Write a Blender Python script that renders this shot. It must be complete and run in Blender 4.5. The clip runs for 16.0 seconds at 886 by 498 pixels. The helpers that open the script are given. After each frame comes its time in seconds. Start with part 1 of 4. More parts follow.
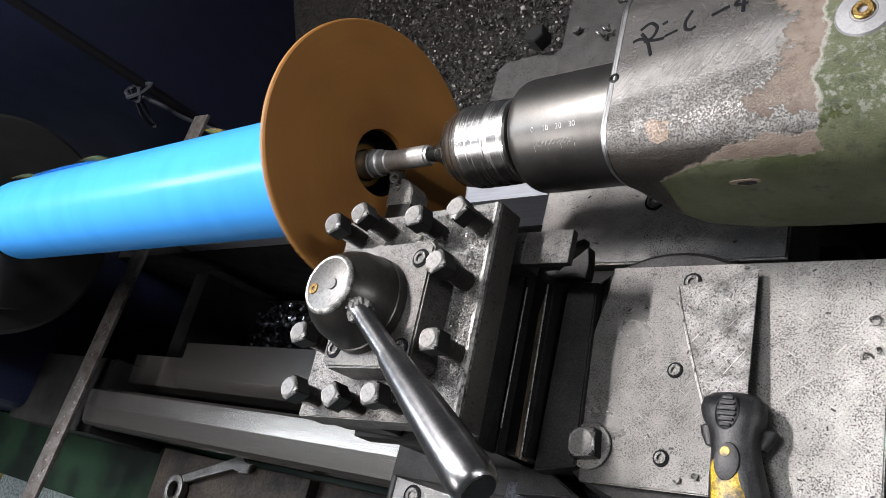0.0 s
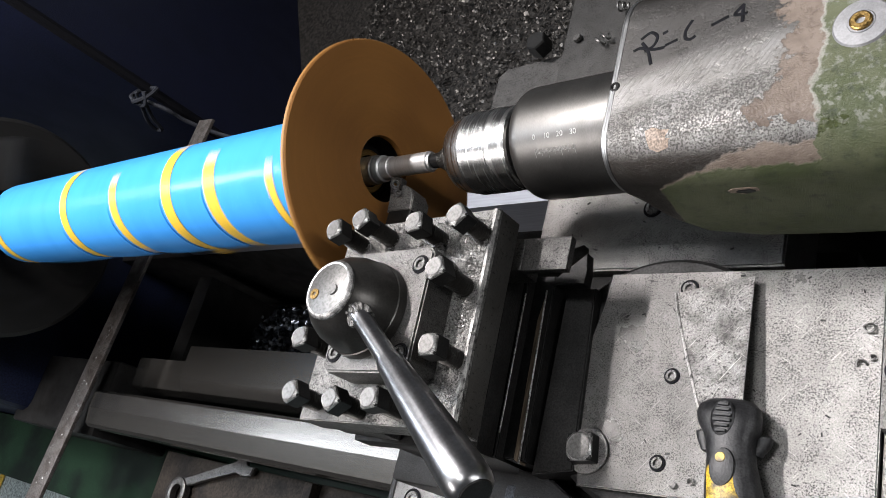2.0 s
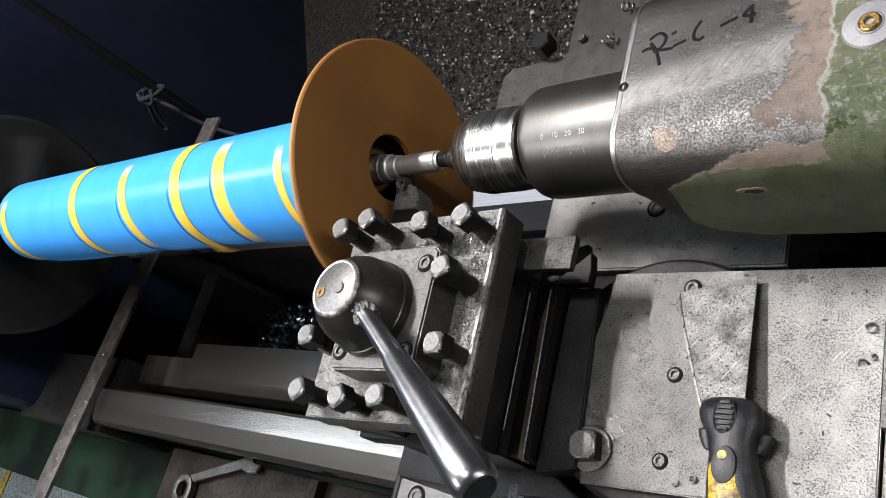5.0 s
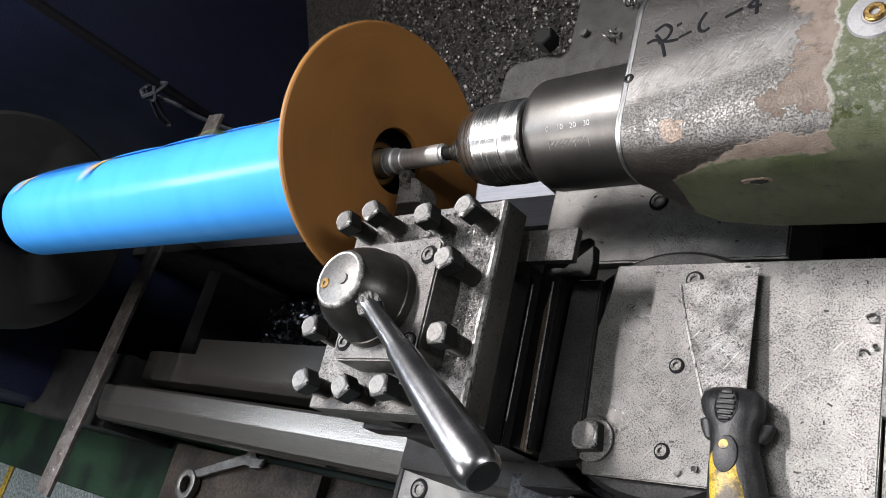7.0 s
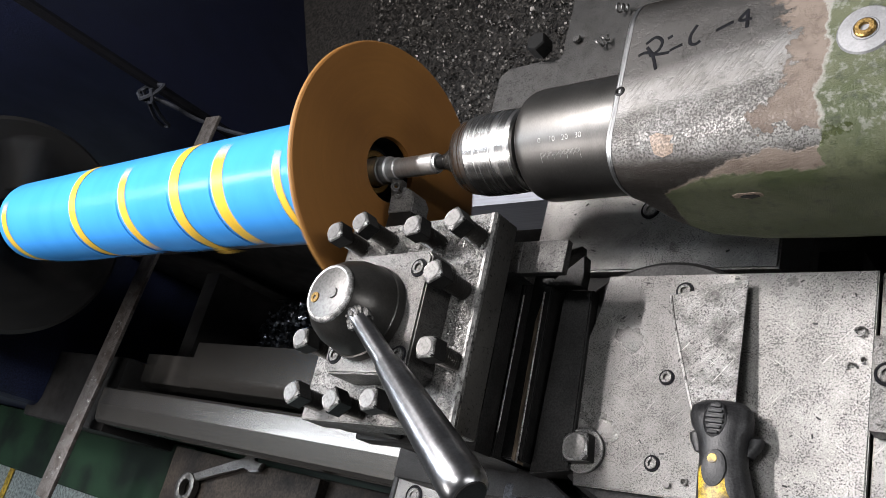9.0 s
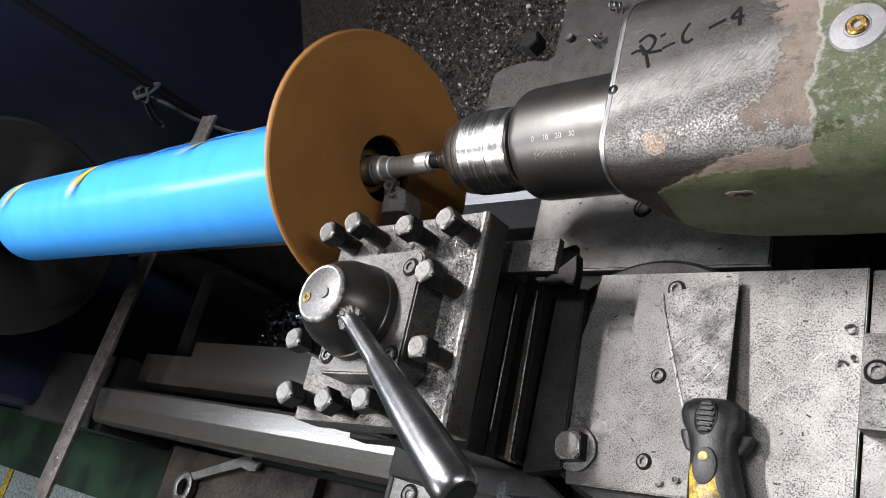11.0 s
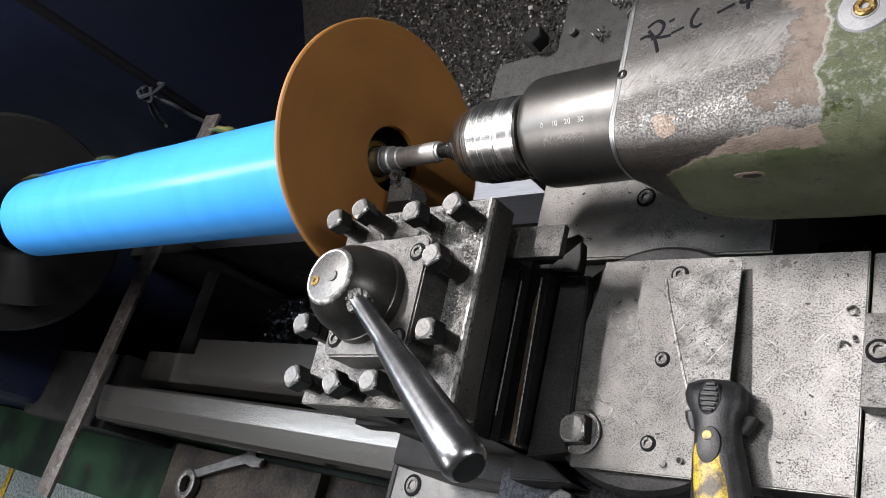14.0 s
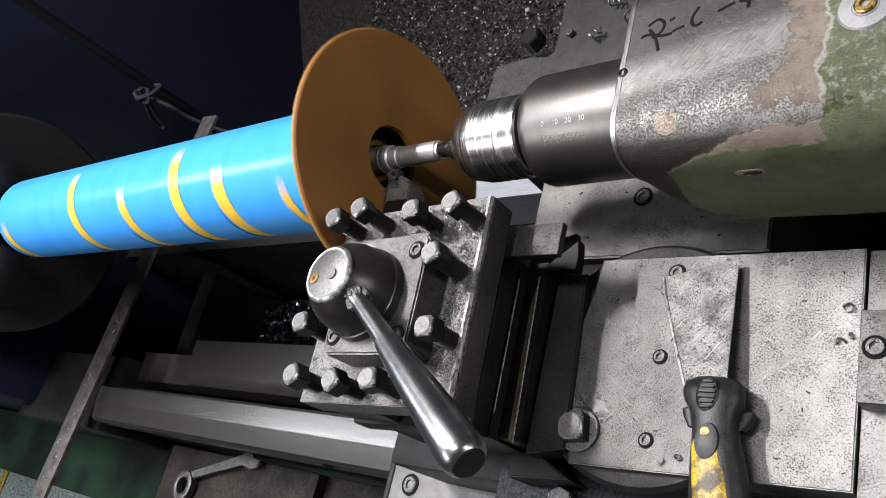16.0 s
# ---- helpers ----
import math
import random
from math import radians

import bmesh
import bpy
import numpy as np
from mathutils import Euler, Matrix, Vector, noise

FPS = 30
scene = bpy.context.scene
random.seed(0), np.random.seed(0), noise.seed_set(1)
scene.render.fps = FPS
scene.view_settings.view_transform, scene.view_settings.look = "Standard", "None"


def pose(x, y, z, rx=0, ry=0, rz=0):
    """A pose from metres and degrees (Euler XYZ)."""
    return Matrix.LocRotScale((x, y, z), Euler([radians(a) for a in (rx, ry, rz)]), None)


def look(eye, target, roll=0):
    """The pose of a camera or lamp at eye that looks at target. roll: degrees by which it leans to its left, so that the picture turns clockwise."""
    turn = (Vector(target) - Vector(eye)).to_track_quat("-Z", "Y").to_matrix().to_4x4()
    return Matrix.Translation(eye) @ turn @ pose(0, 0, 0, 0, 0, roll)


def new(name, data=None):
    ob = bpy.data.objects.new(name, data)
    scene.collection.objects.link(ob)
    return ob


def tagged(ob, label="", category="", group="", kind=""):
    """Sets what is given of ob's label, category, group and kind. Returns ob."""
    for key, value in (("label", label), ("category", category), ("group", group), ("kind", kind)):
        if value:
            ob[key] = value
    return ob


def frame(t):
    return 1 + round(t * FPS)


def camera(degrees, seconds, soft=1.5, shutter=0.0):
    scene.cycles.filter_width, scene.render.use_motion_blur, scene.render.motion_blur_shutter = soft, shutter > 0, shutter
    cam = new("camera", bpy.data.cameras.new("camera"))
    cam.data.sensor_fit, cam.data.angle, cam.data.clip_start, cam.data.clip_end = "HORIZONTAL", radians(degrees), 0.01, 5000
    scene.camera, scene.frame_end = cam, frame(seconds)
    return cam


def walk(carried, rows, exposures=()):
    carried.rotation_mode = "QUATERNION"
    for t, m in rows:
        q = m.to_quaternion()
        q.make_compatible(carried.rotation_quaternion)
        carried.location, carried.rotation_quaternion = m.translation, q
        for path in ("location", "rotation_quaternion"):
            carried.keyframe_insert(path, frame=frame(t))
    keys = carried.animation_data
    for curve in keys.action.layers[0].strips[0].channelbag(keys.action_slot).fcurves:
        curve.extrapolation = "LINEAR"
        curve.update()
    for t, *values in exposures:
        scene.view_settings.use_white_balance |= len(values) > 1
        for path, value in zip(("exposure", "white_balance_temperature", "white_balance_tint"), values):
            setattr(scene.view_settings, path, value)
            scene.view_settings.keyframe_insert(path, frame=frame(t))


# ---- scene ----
# ---- camera ----
cam = camera(57.99, 16.0, soft=0.75, shutter=0.3)
CAMERA_ROWS = [
    (0.0, pose(0.2466, -0.2344, 1.4486, 31.326, 36.940, 17.271)),
    (0.5, pose(0.2476, -0.2367, 1.4504, 31.405, 36.983, 17.477)),
    (1.0, pose(0.2474, -0.2385, 1.4515, 31.702, 36.911, 17.502)),
    (1.5, pose(0.2487, -0.2383, 1.4528, 31.865, 36.918, 17.550)),
    (2.0, pose(0.2500, -0.2344, 1.4516, 31.814, 37.026, 17.636)),
    (2.5, pose(0.2506, -0.2326, 1.4529, 31.893, 36.940, 17.617)),
    (3.0, pose(0.2532, -0.2305, 1.4543, 31.868, 37.111, 17.746)),
    (3.5, pose(0.2521, -0.2296, 1.4548, 31.907, 37.091, 17.812)),
    (4.0, pose(0.2515, -0.2300, 1.4548, 31.857, 37.222, 17.943)),
    (6.5, pose(0.2475, -0.2436, 1.4561, 31.979, 37.115, 18.060)),
    (7.0, pose(0.2489, -0.2411, 1.4560, 31.922, 37.236, 18.127)),
    (7.5, pose(0.2508, -0.2370, 1.4570, 31.763, 37.342, 18.049)),
    (8.0, pose(0.2511, -0.2339, 1.4550, 31.702, 37.401, 17.999)),
    (8.5, pose(0.2524, -0.2310, 1.4560, 31.531, 37.379, 17.881)),
    (9.0, pose(0.2528, -0.2297, 1.4566, 31.388, 37.463, 17.845)),
    (11.5, pose(0.2549, -0.2278, 1.4544, 30.993, 37.552, 17.444)),
    (12.0, pose(0.2534, -0.2305, 1.4553, 31.108, 37.553, 17.452)),
    (12.5, pose(0.2521, -0.2352, 1.4554, 31.319, 37.515, 17.602)),
    (13.0, pose(0.2517, -0.2381, 1.4555, 31.368, 37.556, 17.687)),
    (13.5, pose(0.2502, -0.2424, 1.4564, 31.524, 37.398, 17.567)),
    (14.0, pose(0.2517, -0.2433, 1.4563, 31.548, 37.377, 17.569)),
    (14.5, pose(0.2527, -0.2431, 1.4557, 31.632, 37.289, 17.477)),
    (15.0, pose(0.2521, -0.2435, 1.4568, 31.593, 37.185, 17.432)),
    (15.5, pose(0.2500, -0.2469, 1.4569, 31.678, 37.091, 17.426)),
    (16.0, pose(0.2494, -0.2473, 1.4577, 31.645, 37.072, 17.354)),
]
walk(cam, CAMERA_ROWS)

# ---- light ----
world = bpy.data.worlds.new("workshop")
scene.world = world
world.use_nodes = True
world.node_tree.nodes["Background"].inputs[0].default_value = (0.75, 0.87, 1.0, 1)
world.node_tree.nodes["Background"].inputs[1].default_value = 0.15


def area_lamp(name, eye, target, sx, sy, watts, colour):
    data = bpy.data.lights.new(name, "AREA")
    data.shape, data.size, data.size_y, data.energy, data.color = "RECTANGLE", sx, sy, watts, colour
    ob = new(name, data)
    ob.matrix_world = look(eye, target)
    return ob


area_lamp("tube_lamp_overhead", (-0.71, 0.30, 2.6), (-0.1, 0.30, 1.0), 0.45, 0.04, 46, (1.0, 0.955, 0.955))
area_lamp("tube_lamp_headstock", (-1.72, -0.1, 2.5), (-0.4, 0.0, 1.0), 0.25, 1.1, 24, (0.83, 0.90, 1.0))
area_lamp("tube_lamp_bench", (0.05, -0.10, 2.45), (0.05, -0.10, 0.0), 0.40, 0.10, 10, (0.98, 0.98, 1.0))
area_lamp("tube_lamp_tailstock", (2.3, 0.2, 2.0), (0.0, 0.0, 1.0), 0.16, 1.4, 20, (0.98, 0.98, 1.0))
area_lamp("tube_lamp_aisle", (-1.9, -2.0, 3.45), (-0.4, -0.4, 0.9), 2.0, 0.12, 62, (1.0, 0.955, 0.955))
area_lamp("tube_lamp_rear", (-1.6, 1.75, 3.45), (-1.6, 1.70, 0.0), 2.4, 0.12, 7, (0.88, 0.94, 1.0))
scene.view_settings.exposure = 0.0

# ---- materials ----


def material(name, colour, rough=0.5, metal=0.0, dark=None, mask=(0.45, 0.6), scale=60.0, fine=900.0, bump=0.15, speck=0.0, stretch=(1, 1, 1), spec=0.5, coat=0.0, rough_var=0.12, scratch=0.0, grain_span=(0.5, 1.32)):
    """A worn surface: two colours mixed by broad noise, fine grain in colour, gloss and relief."""
    m = bpy.data.materials.new(name)
    m.use_nodes = True
    t = m.node_tree
    n, l = t.nodes, t.links
    b = n["Principled BSDF"]
    tc = n.new("ShaderNodeTexCoord")
    mp = n.new("ShaderNodeMapping")
    mp.inputs["Scale"].default_value = stretch
    l.new(tc.outputs["Object"], mp.inputs["Vector"])

    def noise_tex(sc, detail):
        x = n.new("ShaderNodeTexNoise")
        x.inputs["Scale"].default_value = sc
        x.inputs["Detail"].default_value = detail
        l.new(mp.outputs[0], x.inputs["Vector"])
        return x

    broad, grain = noise_tex(scale, 6), noise_tex(fine, 3)
    ramp = n.new("ShaderNodeMapRange")
    ramp.inputs["From Min"].default_value, ramp.inputs["From Max"].default_value = mask
    l.new(broad.outputs["Fac"], ramp.inputs["Value"])
    mix = n.new("ShaderNodeMix")
    mix.data_type = "RGBA"
    mix.inputs["A"].default_value = (*colour, 1)
    mix.inputs["B"].default_value = (*(dark or [c * 0.7 for c in colour]), 1)
    l.new(ramp.outputs[0], mix.inputs["Factor"])
    g = n.new("ShaderNodeMapRange")
    g.inputs["From Min"].default_value, g.inputs["From Max"].default_value = 0.35, 0.65
    g.inputs["To Min"].default_value, g.inputs["To Max"].default_value = grain_span
    l.new(grain.outputs["Fac"], g.inputs["Value"])
    mul = n.new("ShaderNodeMix")
    mul.data_type, mul.blend_type = "RGBA", "MULTIPLY"
    mul.inputs["Factor"].default_value = 1.0
    l.new(mix.outputs["Result"], mul.inputs["A"])
    l.new(g.outputs[0], mul.inputs["B"])
    out = mul.outputs["Result"]
    if speck > 0:
        # grime in clusters: fine noise, thicker where broad noise is high
        v = noise_tex(fine * 0.5, 9)
        v.inputs["Roughness"].default_value = 0.72
        add = n.new("ShaderNodeMath")
        add.operation = "MULTIPLY_ADD"
        cl = noise_tex(scale * 3.3, 4)
        l.new(cl.outputs["Fac"], add.inputs[0])
        add.inputs[1].default_value = 0.22
        l.new(v.outputs["Fac"], add.inputs[2])
        sr = n.new("ShaderNodeMapRange")
        sr.inputs["From Min"].default_value, sr.inputs["From Max"].default_value = 0.735 - 0.10 * speck, 0.775 - 0.10 * speck
        l.new(add.outputs[0], sr.inputs["Value"])
        sm = n.new("ShaderNodeMix")
        sm.data_type = "RGBA"
        l.new(sr.outputs[0], sm.inputs["Factor"])
        l.new(out, sm.inputs["A"])
        sm.inputs["B"].default_value = (*[c * 0.16 for c in colour], 1)
        out = sm.outputs["Result"]
    if scratch > 0:
        # short bright scratches in two directions
        for ang, sc in ((35, 1.0), (-50, 0.7)):
            r1 = n.new("ShaderNodeMapping")
            r1.inputs["Rotation"].default_value = (0, 0, radians(ang))
            l.new(tc.outputs["Object"], r1.inputs["Vector"])
            r2 = n.new("ShaderNodeMapping")
            r2.inputs["Scale"].default_value = (110 * sc, 1700 * sc, 110 * sc)
            l.new(r1.outputs[0], r2.inputs["Vector"])
            sn = n.new("ShaderNodeTexNoise")
            sn.inputs["Scale"].default_value, sn.inputs["Detail"].default_value = 1.0, 2
            l.new(r2.outputs[0], sn.inputs["Vector"])
            sk = n.new("ShaderNodeMapRange")
            sk.inputs["From Min"].default_value, sk.inputs["From Max"].default_value = 0.66, 0.74
            sk.inputs["To Max"].default_value = scratch
            l.new(sn.outputs["Fac"], sk.inputs["Value"])
            sx = n.new("ShaderNodeMix")
            sx.data_type = "RGBA"
            l.new(sk.outputs[0], sx.inputs["Factor"])
            l.new(out, sx.inputs["A"])
            sx.inputs["B"].default_value = (*[min(1.0, c * 1.9) for c in colour], 1)
            out = sx.outputs["Result"]
    l.new(out, b.inputs["Base Color"])
    rr = n.new("ShaderNodeMapRange")
    rr.inputs["To Min"].default_value, rr.inputs["To Max"].default_value = max(0.05, rough - rough_var), rough + rough_var
    l.new(broad.outputs["Fac"], rr.inputs["Value"])
    l.new(rr.outputs[0], b.inputs["Roughness"])
    b.inputs["Metallic"].default_value = metal
    b.inputs["Specular IOR Level"].default_value = spec
    b.inputs["Coat Weight"].default_value = coat
    bp = n.new("ShaderNodeBump")
    bp.inputs["Strength"].default_value = bump
    bp.inputs["Distance"].default_value = 0.0006
    l.new(grain.outputs["Fac"], bp.inputs["Height"])
    l.new(bp.outputs[0], b.inputs["Normal"])
    return m


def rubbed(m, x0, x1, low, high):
    """Lamp glare put into the colour: dim towards x0, bright towards x1, border uneven."""
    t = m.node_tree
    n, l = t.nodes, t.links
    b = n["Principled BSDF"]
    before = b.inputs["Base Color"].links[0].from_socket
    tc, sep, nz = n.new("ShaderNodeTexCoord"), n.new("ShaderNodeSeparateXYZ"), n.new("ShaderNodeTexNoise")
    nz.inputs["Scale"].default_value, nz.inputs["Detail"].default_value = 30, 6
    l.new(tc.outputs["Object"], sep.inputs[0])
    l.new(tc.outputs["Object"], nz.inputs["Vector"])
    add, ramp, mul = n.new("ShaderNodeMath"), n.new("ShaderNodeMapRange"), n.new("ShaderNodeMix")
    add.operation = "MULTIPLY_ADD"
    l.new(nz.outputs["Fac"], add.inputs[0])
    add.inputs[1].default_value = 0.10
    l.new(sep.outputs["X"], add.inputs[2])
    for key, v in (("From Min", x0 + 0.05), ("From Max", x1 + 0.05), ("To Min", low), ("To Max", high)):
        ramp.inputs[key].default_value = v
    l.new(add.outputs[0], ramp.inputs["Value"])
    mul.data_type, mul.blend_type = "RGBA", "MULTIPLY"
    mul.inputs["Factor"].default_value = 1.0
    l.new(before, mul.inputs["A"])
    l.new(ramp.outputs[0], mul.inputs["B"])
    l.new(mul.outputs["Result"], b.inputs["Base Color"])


PLATE = material("gritty_steel_plate", (0.20, 0.195, 0.185), 0.30, 0.4, (0.155, 0.150, 0.141), scale=26, fine=2100, bump=0.45, speck=0.85, scratch=0.5, grain_span=(0.65, 1.25), rough_var=0.06, mask=(0.35, 0.75))
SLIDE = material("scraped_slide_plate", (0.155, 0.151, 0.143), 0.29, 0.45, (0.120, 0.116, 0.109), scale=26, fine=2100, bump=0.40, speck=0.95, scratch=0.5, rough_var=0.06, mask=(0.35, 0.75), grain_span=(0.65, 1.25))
STEEL = material("machined_steel", (0.55, 0.55, 0.55), 0.3, 1.0, (0.42, 0.42, 0.42), scale=40, fine=900, bump=0.06, stretch=(1, 0.06, 0.06))
SHAFT = material("bright_shaft_steel", (0.66, 0.655, 0.645), 0.44, 0.9, (0.58, 0.575, 0.565), scale=70, fine=900, bump=0.05, stretch=(6, 0.3, 0.3), grain_span=(0.85, 1.1))
TURNED = material("turned_steel", (0.37, 0.366, 0.358), 0.27, 1.0, (0.5, 0.49, 0.48), scale=70, fine=700, bump=0.05, stretch=(6, 0.3, 0.3), grain_span=(0.8, 1.15))
QUILL = material("ground_quill_steel", (0.125, 0.120, 0.113), 0.38, 0.95, (0.112, 0.107, 0.101), scale=45, fine=1200, bump=0.05, stretch=(1.5, 0.6, 0.6), grain_span=(0.88, 1.08))
CHROME = material("worn_chrome", (0.28, 0.28, 0.285), 0.30, 1.0, (0.20, 0.20, 0.205), scale=60, fine=500, bump=0.015, rough_var=0.05, grain_span=(0.9, 1.08))
POST = material("oily_toolpost_steel", (0.26, 0.254, 0.243), 0.42, 0.7, (0.16, 0.156, 0.149), scale=60, fine=1900, bump=0.9, speck=0.95, scratch=0.3, mask=(0.35, 0.75), grain_span=(0.4, 1.45))
CAP = material("worn_cap_steel", (0.145,0.1415,0.136), 0.36, 0.85, (0.10, 0.097, 0.093), scale=80, fine=2100, bump=0.5, speck=0.8, scratch=0.35, mask=(0.35, 0.75), grain_span=(0.45, 1.4))
BLACK = material("black_oxide_steel", (0.012, 0.0117, 0.0113), 0.45, 0.2, (0.007, 0.007, 0.007), scale=90, fine=900, bump=0.15, spec=0.25)
DARKCAST = material("oily_dark_cast_iron", (0.018, 0.0175, 0.017), 0.5, 0.25, (0.012, 0.0115, 0.011), scale=40, fine=800, bump=0.3, spec=0.2)
HEADFACE = material("bolt_head_face", (0.15, 0.147, 0.142), 0.45, 0.85, (0.105, 0.102, 0.098), scale=500, fine=1700, bump=0.12, speck=0.0, grain_span=(0.88, 1.1))
BRASS = material("brass", (0.36, 0.23, 0.08), 0.32, 1.0, (0.35, 0.22, 0.08), scale=150, fine=900)
PHENOLIC = material("brown_phenolic", (0.245, 0.108, 0.026), 0.6, 0.0, (0.205, 0.088, 0.021), scale=18, fine=600, bump=0.08, spec=0.25, grain_span=(0.85, 1.1))
RIM = material("pale_phenolic_edge", (0.32, 0.155, 0.035), 0.55, 0.0, (0.25, 0.115, 0.025), scale=40, fine=600, bump=0.08, grain_span=(0.85, 1.1))
BLUE = material("blue_plastic_sheet", (0.056, 0.322, 0.80), 0.30, 0.0, (0.050, 0.302, 0.77), scale=14, fine=300, bump=0.03, coat=0.12, stretch=(3, 1, 1), spec=0.13, rough_var=0.05, grain_span=(0.95, 1.04))
TAPE = material("yellow_tape", (0.80, 0.50, 0.05), 0.4, 0.0, (0.72, 0.42, 0.04), scale=30, fine=600, bump=0.08, grain_span=(0.85, 1.1))
BEDSTEEL = material("ground_bed_way", (0.145, 0.138, 0.128), 0.22, 0.85, (0.135, 0.127, 0.116), scale=22, fine=500, bump=0.02, stretch=(0.05, 1, 1), rough_var=0.05, grain_span=(0.9, 1.07), mask=(0.2, 0.8))
# paler and bluer than the other ways: reflected light put into its colour
REARWAY = material("rear_way_glare", (0.33, 0.34, 0.375), 0.36, 0.6, (0.38, 0.39, 0.43), scale=22, fine=500, bump=0.02, stretch=(0.05, 1, 1), grain_span=(0.9, 1.07))
NAVY = material("navy_paint", (0.0054, 0.0074, 0.023), 0.5, 0.0, (0.0045, 0.0065, 0.020), scale=9, fine=300, bump=1.0, spec=0.3)
GREENP = material("dark_green_paint", (0.008, 0.024, 0.012), 0.75, 0.0, (0.003, 0.007, 0.005), scale=9, fine=400, bump=0.3, spec=0.12)
RUBBER = material("black_rubber_grip", (0.012, 0.012, 0.013), 0.42, 0.0, (0.022, 0.022, 0.023), scale=120, fine=900, bump=0.3, spec=0.35)
YELLOWP = material("dirty_yellow_plastic", (0.52, 0.35, 0.03), 0.45, 0.0, (0.07, 0.05, 0.025), mask=(0.44, 0.60), scale=90, fine=900, bump=0.15)
CHIPM = material("metal_swarf", (0.125, 0.117, 0.107), 0.46, 0.75, (0.04, 0.037, 0.034), scale=60, fine=700, bump=0.2)
PAN = material("oily_chip_pan", (0.055, 0.050, 0.045), 0.5, 0.3, (0.008, 0.0075, 0.007), scale=170, fine=520, bump=1.0, mask=(0.42, 0.58))
FLOORM = material("pale_workshop_floor", (0.42, 0.50, 0.50), 0.6, 0.0, (0.34, 0.41, 0.42), scale=3, fine=90, bump=0.1)
YLINE = material("yellow_floor_paint", (0.70, 0.50, 0.08), 0.6, 0.0, scale=6, fine=90)
WALLM = material("workshop_wall_paint", (0.36, 0.37, 0.39), 0.8, 0.0, scale=3, fine=60)
INK = material("black_marker_ink", (0.006, 0.006, 0.008), 0.7, 0.0, scale=300, fine=900, spec=0.1)
STRIPM = material("rusty_steel_strip", (0.17, 0.155, 0.145), 0.5, 0.7, (0.10, 0.085, 0.075), scale=50, fine=700, bump=0.2)
BLUED = material("blued_turnings", (0.10, 0.115, 0.135), 0.30, 0.9, (0.05, 0.055, 0.065), scale=200, fine=900, bump=0.1)
GIBM = material("brown_oily_gib", (0.20, 0.155, 0.11), 0.5, 0.4, (0.13, 0.10, 0.07), scale=60, fine=700, bump=0.1, stretch=(1, 0.08, 1))
LEDGE = material("oily_blue_grey_ledge", (0.055, 0.058, 0.066), 0.45, 0.5, (0.020, 0.021, 0.024), scale=420, fine=1600, bump=0.5, mask=(0.46, 0.56))
GRIT = material("bright_steel_grit", (0.34, 0.333, 0.32), 0.38, 0.8, (0.16, 0.156, 0.149), scale=400, fine=1500, bump=0.2)
STRING = material("grey_string", (0.010, 0.012, 0.019), 0.8, 0.0, scale=200, fine=900)
TRAYM = material("rusty_oily_tray", (0.030, 0.024, 0.019), 0.65, 0.0, (0.012, 0.010, 0.009), scale=14, fine=300, bump=0.5, spec=0.2)
DARKNAVY = material("dark_navy_paint", (0.007, 0.010, 0.028), 0.55, 0.0, (0.003, 0.005, 0.012), scale=9, fine=350, bump=0.5, spec=0.2)
GRIME = material("grimy_saddle_steel", (0.075, 0.073, 0.070), 0.45, 0.7, (0.06, 0.058, 0.055), scale=40, fine=1500, bump=0.5, speck=0.8)
HUB = material("dark_worn_hub_steel", (0.055, 0.052, 0.048), 0.34, 0.75, (0.045, 0.043, 0.040), scale=70, fine=700, bump=0.05, grain_span=(0.85, 1.1))
WORNRIM = material("bare_worn_rim", (0.48, 0.473, 0.46), 0.45, 0.9, (0.20, 0.196, 0.19), scale=300, fine=1500, bump=0.2)
SIDE = material("dark_side_steel", (0.085, 0.082, 0.077), 0.4, 0.7, (0.065, 0.062, 0.058), scale=40, fine=900, bump=0.2, speck=0.5, grain_span=(0.85, 1.1))
ENGRAVE = material("engraved_mark", (0.62, 0.61, 0.59), 0.6, 0.0, scale=300, fine=900)
ZINC = material("plain_zinc_plate", (0.25, 0.25, 0.255), 0.5, 0.6, (0.20, 0.20, 0.205), scale=120, fine=900, bump=0.05, grain_span=(0.9, 1.08))
EDGE = material("worn_bright_edge", (0.25, 0.245, 0.235), 0.50, 0.85, (0.15, 0.147, 0.141), scale=60, fine=900, bump=0.2, stretch=(1, 0.5, 1), speck=0.9)


